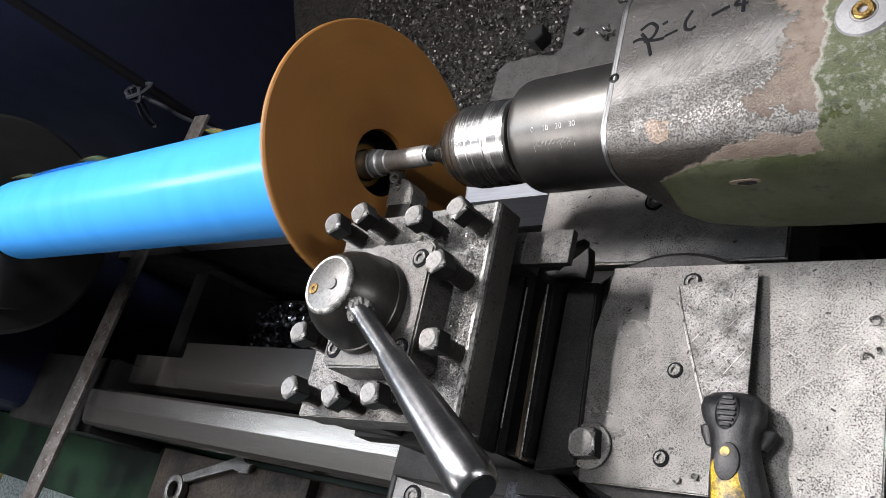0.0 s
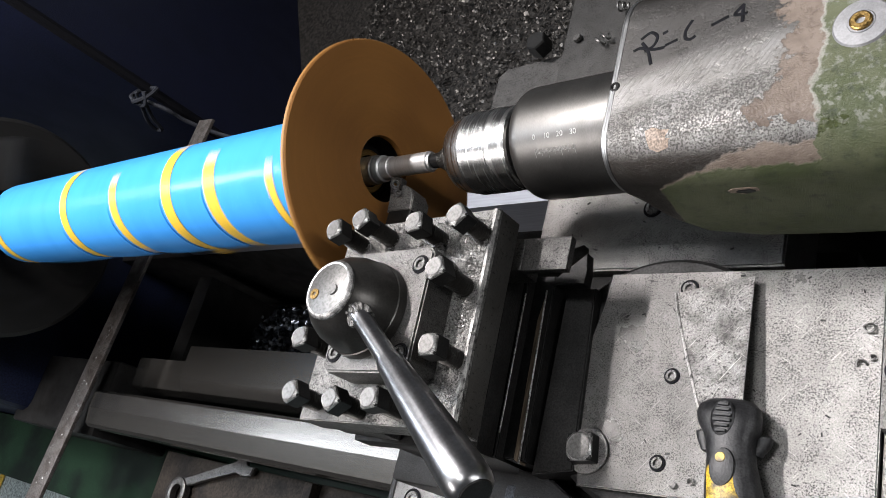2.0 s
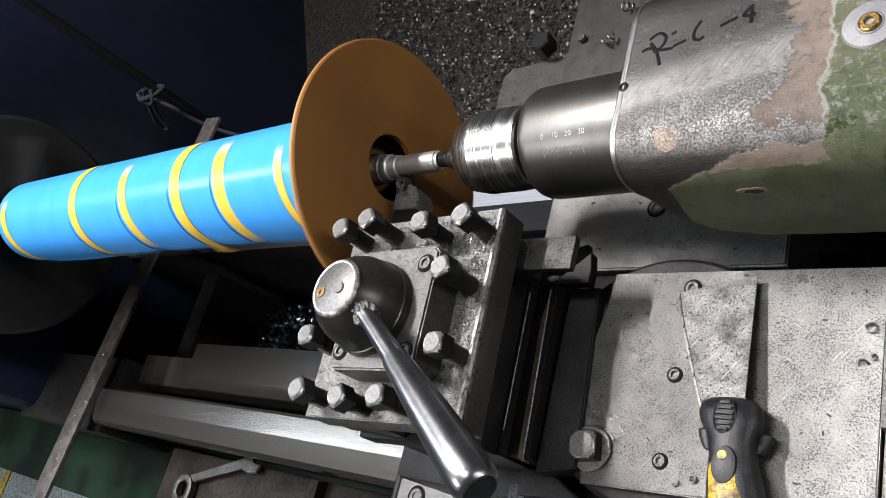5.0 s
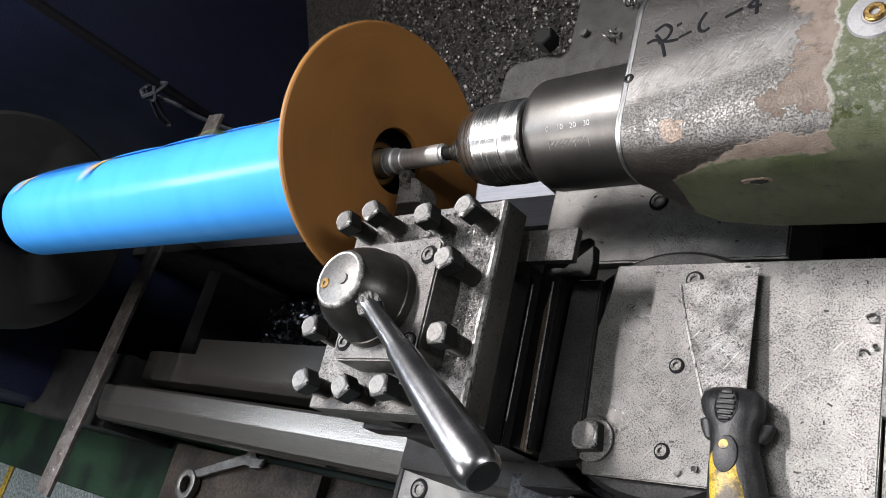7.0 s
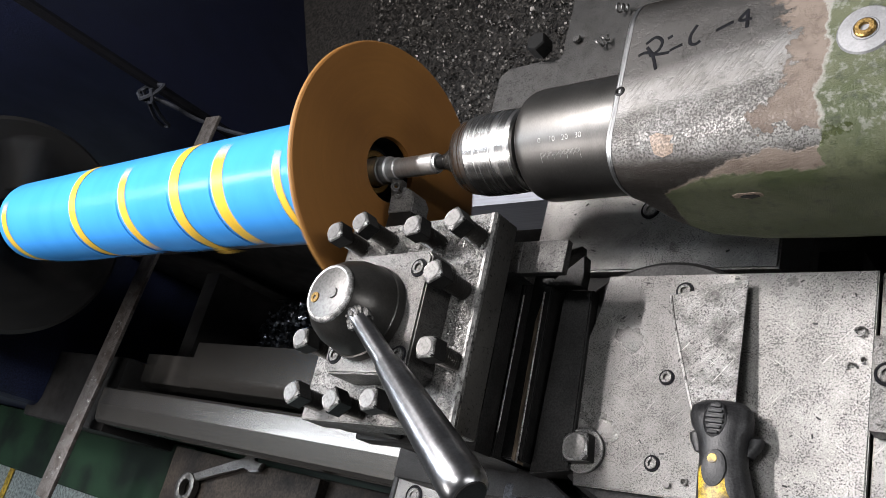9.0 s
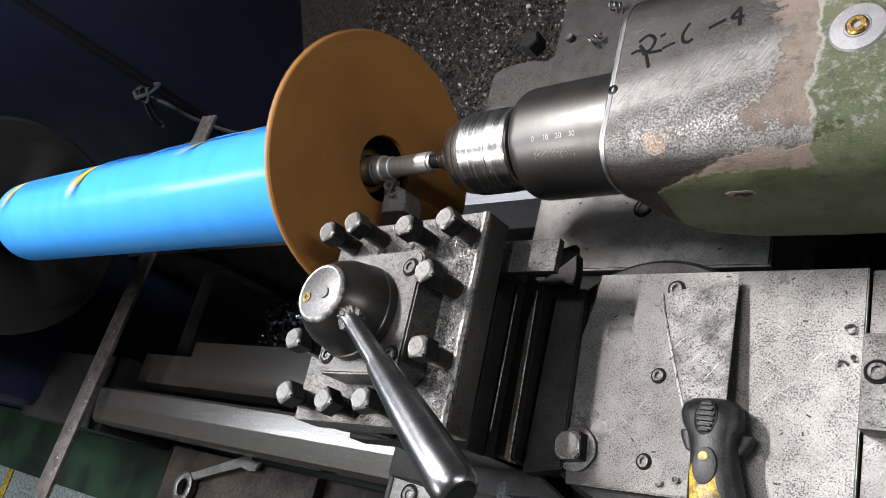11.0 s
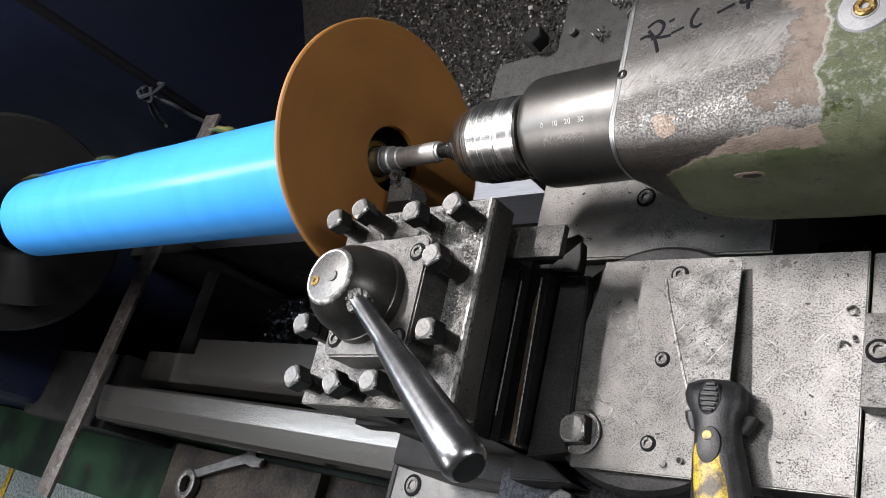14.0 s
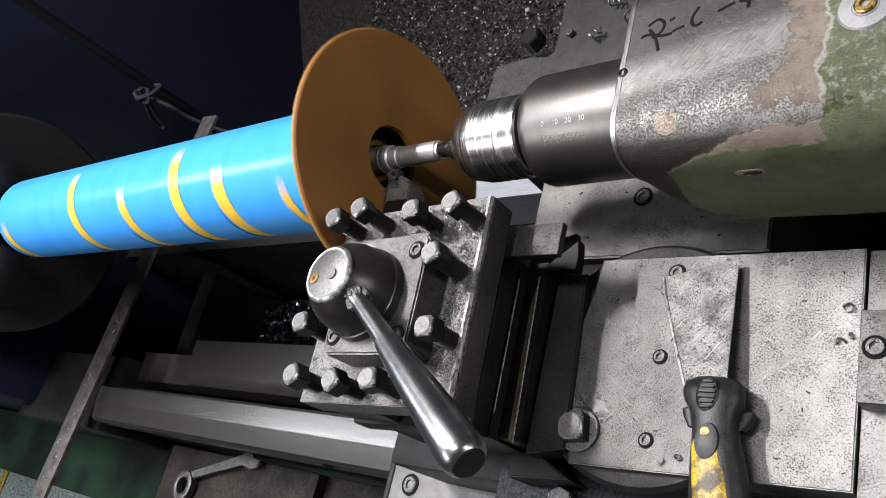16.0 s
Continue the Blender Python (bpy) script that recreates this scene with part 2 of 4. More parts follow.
def tailstock_paint():
    """Green paint over filler over bare ground iron, flaked off in patches from the top down the flank."""
    m = bpy.data.materials.new("flaked_tailstock_paint")
    m.use_nodes = True
    t = m.node_tree
    n, l = t.nodes, t.links
    b = n["Principled BSDF"]
    tc = n.new("ShaderNodeTexCoord")
    sep = n.new("ShaderNodeSeparateXYZ")
    l.new(tc.outputs["Object"], sep.inputs[0])

    def noise_tex(sc, det=5, rough=0.55):
        x = n.new("ShaderNodeTexNoise")
        x.inputs["Scale"].default_value, x.inputs["Detail"].default_value, x.inputs["Roughness"].default_value = sc, det, rough
        l.new(tc.outputs["Object"], x.inputs["Vector"])
        return x.outputs["Fac"]

    def maths(op, a, b_):
        x = n.new("ShaderNodeMath")
        x.operation = op
        for i, v in enumerate((a, b_)):
            if isinstance(v, (int, float)):
                x.inputs[i].default_value = v
            else:
                l.new(v, x.inputs[i])
        return x.outputs[0]

    def step(v, lo, hi):
        x = n.new("ShaderNodeMapRange")
        x.inputs["From Min"].default_value, x.inputs["From Max"].default_value = lo, hi
        l.new(v, x.inputs["Value"])
        return x.outputs[0]

    def blend(f, a, b_):
        x = n.new("ShaderNodeMix")
        x.data_type = "RGBA"
        l.new(f, x.inputs["Factor"])
        for s, v in (("A", a), ("B", b_)):
            if isinstance(v, tuple):
                x.inputs[s].default_value = (*v, 1)
            else:
                l.new(v, x.inputs[s])
        return x.outputs["Result"]

    X, Y, Z = sep.outputs["X"], sep.outputs["Y"], sep.outputs["Z"]
    wob = maths("MULTIPLY", maths("SUBTRACT", noise_tex(52, 8, 0.66), 0.5), 0.056)
    yw = maths("ADD", Y, maths("MULTIPLY", maths("SUBTRACT", noise_tex(120, 6, 0.6), 0.5), 0.026))
    ridge = maths("SUBTRACT", maths("MULTIPLY", step(yw, -0.0150, -0.0195), 0.027), maths("MULTIPLY", maths("MULTIPLY", step(yw, 0.002, -0.009), step(yw, -0.0185, -0.0150)), 0.009))
    top = maths("SUBTRACT", maths("ADD", X, maths("ADD", wob, maths("MULTIPLY", maths("SUBTRACT", noise_tex(190, 6, 0.6), 0.5), 0.028))), ridge)
    flank = maths("ADD", maths("SUBTRACT", maths("MULTIPLY", maths("MINIMUM", maths("SUBTRACT", X, 0.056), 0.050), 0.45), maths("SUBTRACT", Z, 1.108)), maths("MULTIPLY", wob, 0.25))
    reach = step(maths("ADD", X, maths("MULTIPLY", wob, 0.3)), 0.0640, 0.0652)
    flank_on = maths("MULTIPLY", reach, step(flank, -0.0006, 0.0006))
    bare_to_filler = maths("MAXIMUM", step(top, 0.1308, 0.1316), flank_on)
    band = maths("MULTIPLY", step(X, 0.092, 0.112), 0.0065)
    filler_to_green = maths("MAXIMUM", step(maths("ADD", X, maths("MULTIPLY", wob, 0.35)), 0.1492, 0.1500), maths("MULTIPLY", reach, step(maths("SUBTRACT", flank, band), 0.0004, 0.0016)))
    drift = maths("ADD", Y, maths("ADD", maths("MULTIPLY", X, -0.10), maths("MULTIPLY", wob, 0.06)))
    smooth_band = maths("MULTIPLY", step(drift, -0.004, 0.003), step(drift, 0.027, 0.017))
    # darker over the far side of the top, dark brown down the round edge
    far_dark = step(drift, 0.014, 0.026)
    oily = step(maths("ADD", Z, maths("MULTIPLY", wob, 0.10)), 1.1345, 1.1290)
    pit_fac = noise_tex(980, 6, 0.66)
    sparse = step(noise_tex(70, 4), 0.62, 0.46)
    pits = maths("MULTIPLY", step(maths("SUBTRACT", pit_fac, maths("MULTIPLY", maths("MULTIPLY", far_dark, sparse), 0.13)), 0.46, 0.60), maths("SUBTRACT", 1.0, maths("MULTIPLY", smooth_band, 0.95)))
    iron = blend(step(noise_tex(45, 5), 0.4, 0.62), (0.235, 0.229, 0.22), (0.175, 0.168, 0.158))
    iron = blend(maths("MULTIPLY", far_dark, 0.85), iron, (0.058, 0.055, 0.052))
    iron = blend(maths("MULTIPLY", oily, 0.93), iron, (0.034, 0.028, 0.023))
    iron = blend(maths("MULTIPLY", pits, 0.66), iron, (0.036, 0.033, 0.030))
    filler = blend(step(noise_tex(60, 5), 0.45, 0.65), (0.150, 0.117, 0.093), (0.095, 0.070, 0.053))
    green = blend(step(noise_tex(38, 6), 0.42, 0.6), (0.047, 0.058, 0.021), (0.076, 0.083, 0.042))
    green = blend(maths("MULTIPLY", step(noise_tex(260, 6, 0.65), 0.53, 0.62), step(Z, 1.132, 1.137)), green, (0.15, 0.155, 0.125))
    dirt = step(noise_tex(150, 8, 0.7), 0.52, 0.66)
    filler = blend(maths("MULTIPLY", dirt, 0.75), filler, (0.08, 0.055, 0.04))
    green = blend(maths("MULTIPLY", dirt, 0.8), green, (0.02, 0.026, 0.012))
    iron = blend(maths("MULTIPLY", dirt, 0.35), iron, (0.09, 0.085, 0.08))
    # dark broken line along the chipped filler, pale line along the chipped green
    rim = maths("MULTIPLY", bare_to_filler, maths("MULTIPLY", step(top, 0.1345, 0.1316), step(top, 0.1300, 0.1310)))
    filler = blend(maths("MULTIPLY", rim, 0.7), filler, (0.07, 0.055, 0.042))
    lead = maths("ADD", X, maths("MULTIPLY", wob, 0.35))
    pale = maths("MULTIPLY", maths("MULTIPLY", step(lead, 0.1482, 0.1490), step(lead, 0.1512, 0.1500)), step(Z, 1.134, 1.138))
    colour = blend(filler_to_green, blend(bare_to_filler, iron, filler), green)
    colour = blend(maths("MULTIPLY", pale, 0.7), colour, (0.27, 0.265, 0.235))
    l.new(colour, b.inputs["Base Color"])
    inv = maths("SUBTRACT", 1.0, bare_to_filler)
    l.new(maths("MULTIPLY", inv, 0.8), b.inputs["Metallic"])
    l.new(maths("ADD", maths("MULTIPLY", bare_to_filler, 0.08), maths("ADD", 0.36, maths("MULTIPLY", noise_tex(90), 0.18))), b.inputs["Roughness"])
    bp = n.new("ShaderNodeBump")
    bp.inputs["Strength"].default_value, bp.inputs["Distance"].default_value = 0.5, 0.0014
    sm = n.new("ShaderNodeMapping")
    sm.inputs["Scale"].default_value = (70, 1300, 70)
    turn = n.new("ShaderNodeMapping")
    turn.inputs["Rotation"].default_value = (0, 0, radians(-58))
    l.new(tc.outputs["Object"], turn.inputs["Vector"])
    l.new(turn.outputs[0], sm.inputs["Vector"])
    sn = n.new("ShaderNodeTexNoise")
    sn.inputs["Scale"].default_value, sn.inputs["Detail"].default_value = 1.0, 3
    l.new(sm.outputs[0], sn.inputs["Vector"])
    scr = maths("MULTIPLY", maths("MULTIPLY", step(sn.outputs["Fac"], 0.50, 0.72), maths("MULTIPLY", smooth_band, maths("SUBTRACT", 1.0, bare_to_filler))), 0.22)
    h = maths("ADD", scr, maths("MULTIPLY", pits, -0.30))
    h = maths("ADD", h, maths("MULTIPLY", dirt, -0.2))
    h = maths("ADD", maths("MULTIPLY", h, 1.0), maths("ADD", maths("MULTIPLY", bare_to_filler, 0.7), maths("MULTIPLY", filler_to_green, 0.5)))
    l.new(h, bp.inputs["Height"])
    l.new(bp.outputs[0], b.inputs["Normal"])
    return m


TSPAINT = tailstock_paint()
# glare over the right of the slide plate, painted into its colour
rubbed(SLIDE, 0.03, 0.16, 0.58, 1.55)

# ---- building helpers ----


def part(name, bm, mat, parent=None, label="", smooth=True, at=None):
    me = bpy.data.meshes.new(name)
    bmesh.ops.recalc_face_normals(bm, faces=bm.faces)
    bm.to_mesh(me)
    bm.free()
    for mm in mat if isinstance(mat, (list, tuple)) else (mat,):
        me.materials.append(mm)
    if smooth:
        me.shade_smooth()
        me.set_sharp_from_angle(angle=radians(32))
    ob = new(name, me)
    if parent is not None:
        ob.parent = parent
    if at is not None:
        ob.matrix_basis = at
    if label:
        tagged(ob, label)
    return ob


def thing(name, label, category, m=None, group="", kind=""):
    ob = new(name)
    ob.empty_display_size = 0.02
    if m is not None:
        ob.matrix_basis = m
    return tagged(ob, label, category, group, kind)


def add_box(bm, x0, x1, y0, y1, z0, z1, bevel=0.001, seg=2, turn=None):
    vs = [bm.verts.new((x, y, z)) for x in (x0, x1) for y in (y0, y1) for z in (z0, z1)]
    fs = [bm.faces.new([vs[i] for i in q]) for q in ((0, 1, 3, 2), (4, 6, 7, 5), (0, 4, 5, 1), (2, 3, 7, 6), (0, 2, 6, 4), (1, 5, 7, 3))]
    if bevel > 0:
        es = list({e for f in fs for e in f.edges})
        r = bmesh.ops.bevel(bm, geom=es, offset=bevel, segments=seg, affect="EDGES", profile=0.6)
        vs = list({v for f in r["faces"] for v in f.verts} | {v for v in vs if v.is_valid})
    if turn is not None:
        bmesh.ops.transform(bm, matrix=turn, verts=[v for v in vs if v.is_valid])
    return vs


def box(*a, **k):
    bm = bmesh.new()
    add_box(bm, *a, **k)
    return bm


def add_turned(bm, profile, seg=48, m=None, close=True):
    """Revolves (along, radius) pairs round the X axis."""
    rings = []
    for x, r in profile:
        if r < 1e-6:
            rings.append([bm.verts.new((x, 0, 0))])
        else:
            rings.append([bm.verts.new((x, r * math.cos(2 * math.pi * i / seg), r * math.sin(2 * math.pi * i / seg))) for i in range(seg)])
    for a, b in zip(rings, rings[1:]):
        for i in range(seg):
            j = (i + 1) % seg
            q = [a[i % len(a)], a[j % len(a)], b[j % len(b)], b[i % len(b)]]
            q = list(dict.fromkeys(q))
            if len(q) > 2:
                bm.faces.new(q)
    if close:
        for r in (rings[0], rings[-1]):
            if len(r) > 2:
                bm.faces.new(r)
    vs = [v for r in rings for v in r]
    if m is not None:
        bmesh.ops.transform(bm, matrix=m, verts=vs)
    return vs


def turned(profile, seg=48, m=None, close=True):
    bm = bmesh.new()
    add_turned(bm, profile, seg, m, close)
    return bm


UP = pose(0, 0, 0, 0, -90, 0)  # X axis to Z axis


def prism(outline, z0, z1, bevel=0.0):
    """Extrudes an outline of (x, y) from z0 to z1."""
    bm = bmesh.new()
    a = [bm.verts.new((x, y, z0)) for x, y in outline]
    b = [bm.verts.new((x, y, z1)) for x, y in outline]
    bm.faces.new(a[::-1])
    top = bm.faces.new(b)
    for i in range(len(a)):
        j = (i + 1) % len(a)
        bm.faces.new((a[i], a[j], b[j], b[i]))
    if bevel > 0:
        bmesh.ops.bevel(bm, geom=list(top.edges), offset=bevel, segments=2, affect="EDGES")
    return bm


def rail(section, x0, x1):
    """Extrudes a section of (y, z) along X."""
    bm = bmesh.new()
    a = [bm.verts.new((x0, y, z)) for y, z in section]
    b = [bm.verts.new((x1, y, z)) for y, z in section]
    bm.faces.new(a), bm.faces.new(b[::-1])
    for i in range(len(a)):
        j = (i + 1) % len(a)
        bm.faces.new((a[i], b[i], b[j], a[j]))
    return bm


def tube_along(points, radius, seg=8):
    """A round cord through the points."""
    bm = bmesh.new()
    rings = []
    pts = [Vector(p) for p in points]
    for i, p in enumerate(pts):
        d = (pts[min(i + 1, len(pts) - 1)] - pts[max(i - 1, 0)]).normalized()
        q = d.to_track_quat("Z", "Y").to_matrix()
        r = radius[i] if isinstance(radius, (list, tuple)) else radius
        rings.append([bm.verts.new(p + q @ Vector((r * math.cos(2 * math.pi * k / seg), r * math.sin(2 * math.pi * k / seg), 0))) for k in range(seg)])
    for a, b in zip(rings, rings[1:]):
        for k in range(seg):
            bm.faces.new((a[k], a[(k + 1) % seg], b[(k + 1) % seg], b[k]))
    bm.faces.new(rings[0]), bm.faces.new(rings[-1][::-1])
    return bm


def curve_points(pts, steps=8):
    """A smooth run through the points."""
    out = []
    p = [Vector(q) for q in pts]
    for i in range(len(p) - 1):
        a, b, c, d = p[max(i - 1, 0)], p[i], p[i + 1], p[min(i + 2, len(p) - 1)]
        for k in range(steps):
            t = k / steps
            out.append(0.5 * ((2 * b) + (c - a) * t + (2 * a - 5 * b + 4 * c - d) * t * t + (3 * b - a - 3 * c + d) * t ** 3))
    return out + [p[-1]]


def socket_screw(name, x, y, z, r, parent, mat=None):
    """A sunk socket-head screw: rim, black ring and hexagon painting its recesses' shade."""
    s = part(name, turned([(-0.004, r * 0.86), (0.0008, r * 0.86), (0.0014, r * 0.78), (0.0014, r * 0.48), (-0.003, r * 0.46), (-0.003, 0)], 24, UP), mat or CAP, parent, at=pose(x, y, z))
    # flat black ring and disc stand in for shade in the recesses
    part("recess_shade", turned([(0.0003, r * 0.86), (0.0006, r * 0.92), (0.0006, r * 1.12), (0.0002, r * 1.16)], 24, UP, close=False), INK, s)
    part("socket_shade", turned([(-0.0029, r * 0.455), (-0.0016, r * 0.455), (-0.0016, 0)], 6, UP), INK, s)
    return s


AY, AZ = 0.0277, 1.0826  # the spindle axis
FEED = -0.000882  # the carriage's creep along X, metres a second, from its place at 7 s

# ---- the setting ----


def setting():
    fl = part("floor", box(-6, 4, -4, 4, -0.1, 0.0, bevel=0), FLOORM, smooth=False)
    tagged(fl, "pale grey-green painted workshop floor", "floor", kind="structure")
    for i, (x, y) in enumerate(((-3.45, -0.62), (-3.12, -0.66))):
        s = part("floor_line", box(x, x + 0.04, y - 0.4, y + 0.4, 0.004, 0.006, bevel=0), YLINE, fl, smooth=False)
    for name, a in (("wall_north", (-6, 4, 4, 4.2, 0, 3.6)), ("wall_south", (-6, 4, -4.2, -4, 0, 3.6)), ("wall_west", (-6.2, -6, -4, 4, 0, 3.6)), ("wall_east", (4, 4.2, -4, 4, 0, 3.6))):
        tagged(part(name, box(*a, bevel=0), WALLM, smooth=False), "grey painted workshop wall", "wall", kind="structure")
    tagged(part("ceiling", box(-6, 4, -4, 4, 3.6, 3.7, bevel=0), WALLM, smooth=False), "grey workshop ceiling", "ceiling", kind="structure")


def splash_guard():
    """Navy sheet guard behind the chuck, folded back beside it."""
    g = thing("splash_guard", "dark navy painted sheet-metal splash guard behind the chuck", "guard", pose(-1.13, 0.43, 0.5))
    inv = pose(1.1, -0.43, -0.5)
    part("panel", box(-3.2, -1.095, 0.425, 0.43, 0.45, 1.9, bevel=0), NAVY, g, at=inv)
    bm = bmesh.new()
    add_box(bm, 0, 1.45, 0, 0.005, 0.45, 1.9, bevel=0, turn=Matrix.Translation((-1.09, 0.43, 0)) @ pose(0, 0, 0, 0, 0, 118))
    part("folded_panel", bm, NAVY, g, at=inv)
    part("edge_strip", tube_along([(-1.092, 0.422, 0.46), (-1.092, 0.422, 1.2), (-1.092, 0.422, 1.9)], 0.010, 8), INK, g, at=inv)
    k = thing("knotted_string", "grey string knotted round the guard edge", "string", pose(-1.117, 0.400, 0.8965))
    loop = curve_points([(0, 0, 0.02), (-0.02, -0.01, -0.01), (-0.05, -0.015, -0.045), (-0.06, -0.015, -0.07), (-0.045, -0.015, -0.072), (-0.03, -0.012, -0.04), (0, -0.005, 0.0)], 6)
    part("loop", tube_along(loop, 0.0035, 6), STRING, k)
    part("tail", tube_along(curve_points([(0, -0.005, 0.0), (0.03, -0.01, -0.03), (0.035, -0.01, -0.07), (0.06, -0.01, -0.12), (0.10, -0.01, -0.16)], 6), 0.004, 6), STRING, k)
    part("wrap", tube_along(curve_points([(-0.02, -0.004, 0.01), (0.0, -0.018, 0.016), (0.022, -0.004, 0.006), (0.02, 0.02, -0.004), (-0.02, 0.02, 0.004), (-0.02, -0.004, 0.016), (0.01, -0.018, 0.0), (0.022, 0.0, 0.016)], 6), 0.0042, 6), STRING, k)


def chip_pan():
    """The chip pan under and behind the bed, with swarf lying thick in it."""
    p = thing("chip_pan", "dark oily sheet-metal chip pan under the lathe bed", "chip pan", pose(-0.7, 0.5, 0.48))
    inv = pose(0.7, -0.5, -0.48)
    part("pan_floor", box(-1.9, 1.0, -0.17, 1.5, 0.47, 0.485, bevel=0), PAN, p, at=inv)
    part("back_rim", box(-1.9, 1.0, 1.5, 1.51, 0.47, 0.62, bevel=0), PAN, p, at=inv)
    rng = random.Random(4)
    verts, faces = [], []
    for i in range(52000):
        x, y = rng.uniform(-1.75, -0.1), rng.uniform(-0.05, 1.25)
        if x < -1.12 and y > 0.40 + max(0.0, (-1.12 - x)) * 1.2:
            continue
        s = rng.uniform(0.0014, 0.0042) * (1.7 if rng.random() < 0.12 else 1)
        z = 0.487 + rng.random() ** 2 * 0.022
        m = Matrix.Translation((x, y, z)) @ Euler((rng.uniform(-1, 1), rng.uniform(-1, 1), rng.uniform(0, 6.3))).to_matrix().to_4x4()
        w, c = s * rng.uniform(0.3, 0.7), s * rng.uniform(0.1, 0.5)
        k = len(verts)
        for q in ((-s, -w, 0), (-s, w, 0), (0, -w, c), (0, w, c), (s, -w * 0.7, -c * 0.3), (s, w * 0.7, -c * 0.3)):
            verts.append(m @ Vector(q))
        faces += [(k, k + 2, k + 3, k + 1), (k + 2, k + 4, k + 5, k + 3)]
    me = bpy.data.meshes.new("swarf")
    me.from_pydata(verts, [], faces)
    me.materials.append(CHIPM)
    tagged(new("swarf", me), "grey curled steel swarf and chips heaped in the pan", "swarf", kind="stuff")


def coarse_swarf():
    """A heap of coarse curled chips lying between the ways."""
    rng = random.Random(21)
    verts, faces = [], []
    for i in range(1500):
        a, d = rng.uniform(0, 2 * math.pi), rng.random() ** 0.5
        x, y = -0.96 + 0.26 * d * math.cos(a), 0.030 + 0.080 * d * math.sin(a)
        z = 0.575 + 0.045 * (1 - d * d) + rng.uniform(-0.006, 0.006)
        m = Matrix.Translation((x, y, z)) @ Euler((rng.uniform(0, 6.3), rng.uniform(0, 6.3), rng.uniform(0, 6.3))).to_matrix().to_4x4()
        r, w, arc = rng.uniform(0.0028, 0.0060), rng.uniform(0.0015, 0.0045), rng.uniform(2.0, 5.0)
        k = len(verts)
        for q in range(8):
            t = arc * q / 7
            e = r * (1 + 0.12 * q)
            verts += [m @ Vector((-w, e * math.cos(t), e * math.sin(t))), m @ Vector((w, e * math.cos(t) * 0.9, e * math.sin(t) * 0.9))]
        faces += [(k + 2 * q, k + 2 * q + 1, k + 2 * q + 3, k + 2 * q + 2) for q in range(7)]
    me = bpy.data.meshes.new("coarse_swarf")
    me.from_pydata(verts, [], faces)
    me.materials.append(BLUED)
    me.shade_smooth()
    tagged(new("coarse_swarf", me), "dark blued curled turnings heaped between the bed ways", "swarf", kind="stuff")
    tray = part("bed_tray", box(-1.25, -0.50, -0.125, 0.120, 0.560, 0.572, bevel=0.002), PAN)
    tagged(tray, "dark oily sheet tray between the bed ways", "tray")


def lathe_bed():
    b = thing("lathe_bed", "lathe bed with worn ground steel ways and dark green flank", "lathe bed", pose(-0.6, 0.0, 0.5))
    inv = pose(0.6, 0, -0.5)
    part("front_way", rail([(-0.183, 0.8475), (-0.160, 0.8515), (-0.136, 0.8515), (-0.131, 0.842), (-0.131, 0.78), (-0.183, 0.78)], -0.955, 0.9), BEDSTEEL, b, "bright ground steel way", smooth=False, at=inv)
    part("front_way_edge", rail([(-0.183, 0.838), (-0.183, 0.8470), (-0.187, 0.842), (-0.188, 0.82), (-0.183, 0.81)], -0.955, 0.9), BEDSTEEL, b, smooth=False, at=inv)
    part("inner_way", rail([(-0.116, 0.785), (-0.110, 0.806), (-0.094, 0.8165), (-0.045, 0.8165), (-0.045, 0.76), (-0.116, 0.76)], -0.80, 0.9), BEDSTEEL, b, smooth=False, at=inv)
    part("inner_way_low", rail([(-0.116, 0.785), (-0.110, 0.802), (-0.065, 0.804), (-0.065, 0.76), (-0.116, 0.76)], -0.95, -0.80), BEDSTEEL, b, smooth=False, at=inv)
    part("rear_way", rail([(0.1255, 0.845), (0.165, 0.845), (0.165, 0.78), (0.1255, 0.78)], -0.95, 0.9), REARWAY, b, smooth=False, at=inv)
    part("front_flank", box(-1.25, 0.9, -0.182, -0.160, 0.5, 0.778, bevel=0.004), GREENP, b, "dark green painted flank", at=inv)
    part("rear_flank", box(-1.25, 0.9, 0.125, 0.165, 0.5, 0.778, bevel=0.004), DARKCAST, b, at=inv)
    for i, x in enumerate((-0.96, -0.45, 0.05, 0.5)):
        part("cross_web", box(x - 0.02, x + 0.02, -0.159, 0.104, 0.5, 0.74, bevel=0.004), DARKCAST, b, at=inv)
    for x0, x1 in ((-1.85, -0.85), (0.35, 0.88)):
        part("pedestal", box(x0, x1, -0.155, 0.34 if x0 < 0 else 0.12, 0.0, 0.469, bevel=0.01), GREENP, b, "dark green cast pedestal", at=inv)
    part("gap_block", box(-1.25, -0.957, -0.20, -0.08, 0.60, 0.83, bevel=0.006), DARKCAST, b, at=inv)
    part("apron_panel", box(-3.4, -0.895, -0.302, -0.184, 0.40, 0.70, bevel=0.006), GREENP, b, "dark green painted front panel", at=inv)


def headstock():
    h = thing("headstock", "dark navy lathe headstock with spindle nose", "headstock", pose(-1.3, AY, AZ))
    part("body", box(-0.55, 0.10, -0.21, 0.18, -0.58, 0.23, bevel=0.03, seg=4), DARKNAVY, h)
    part("spindle_nose", turned([(0.10, 0.12), (0.16, 0.12), (0.17, 0.115), (0.22, 0.115)], 48), BLACK, h)


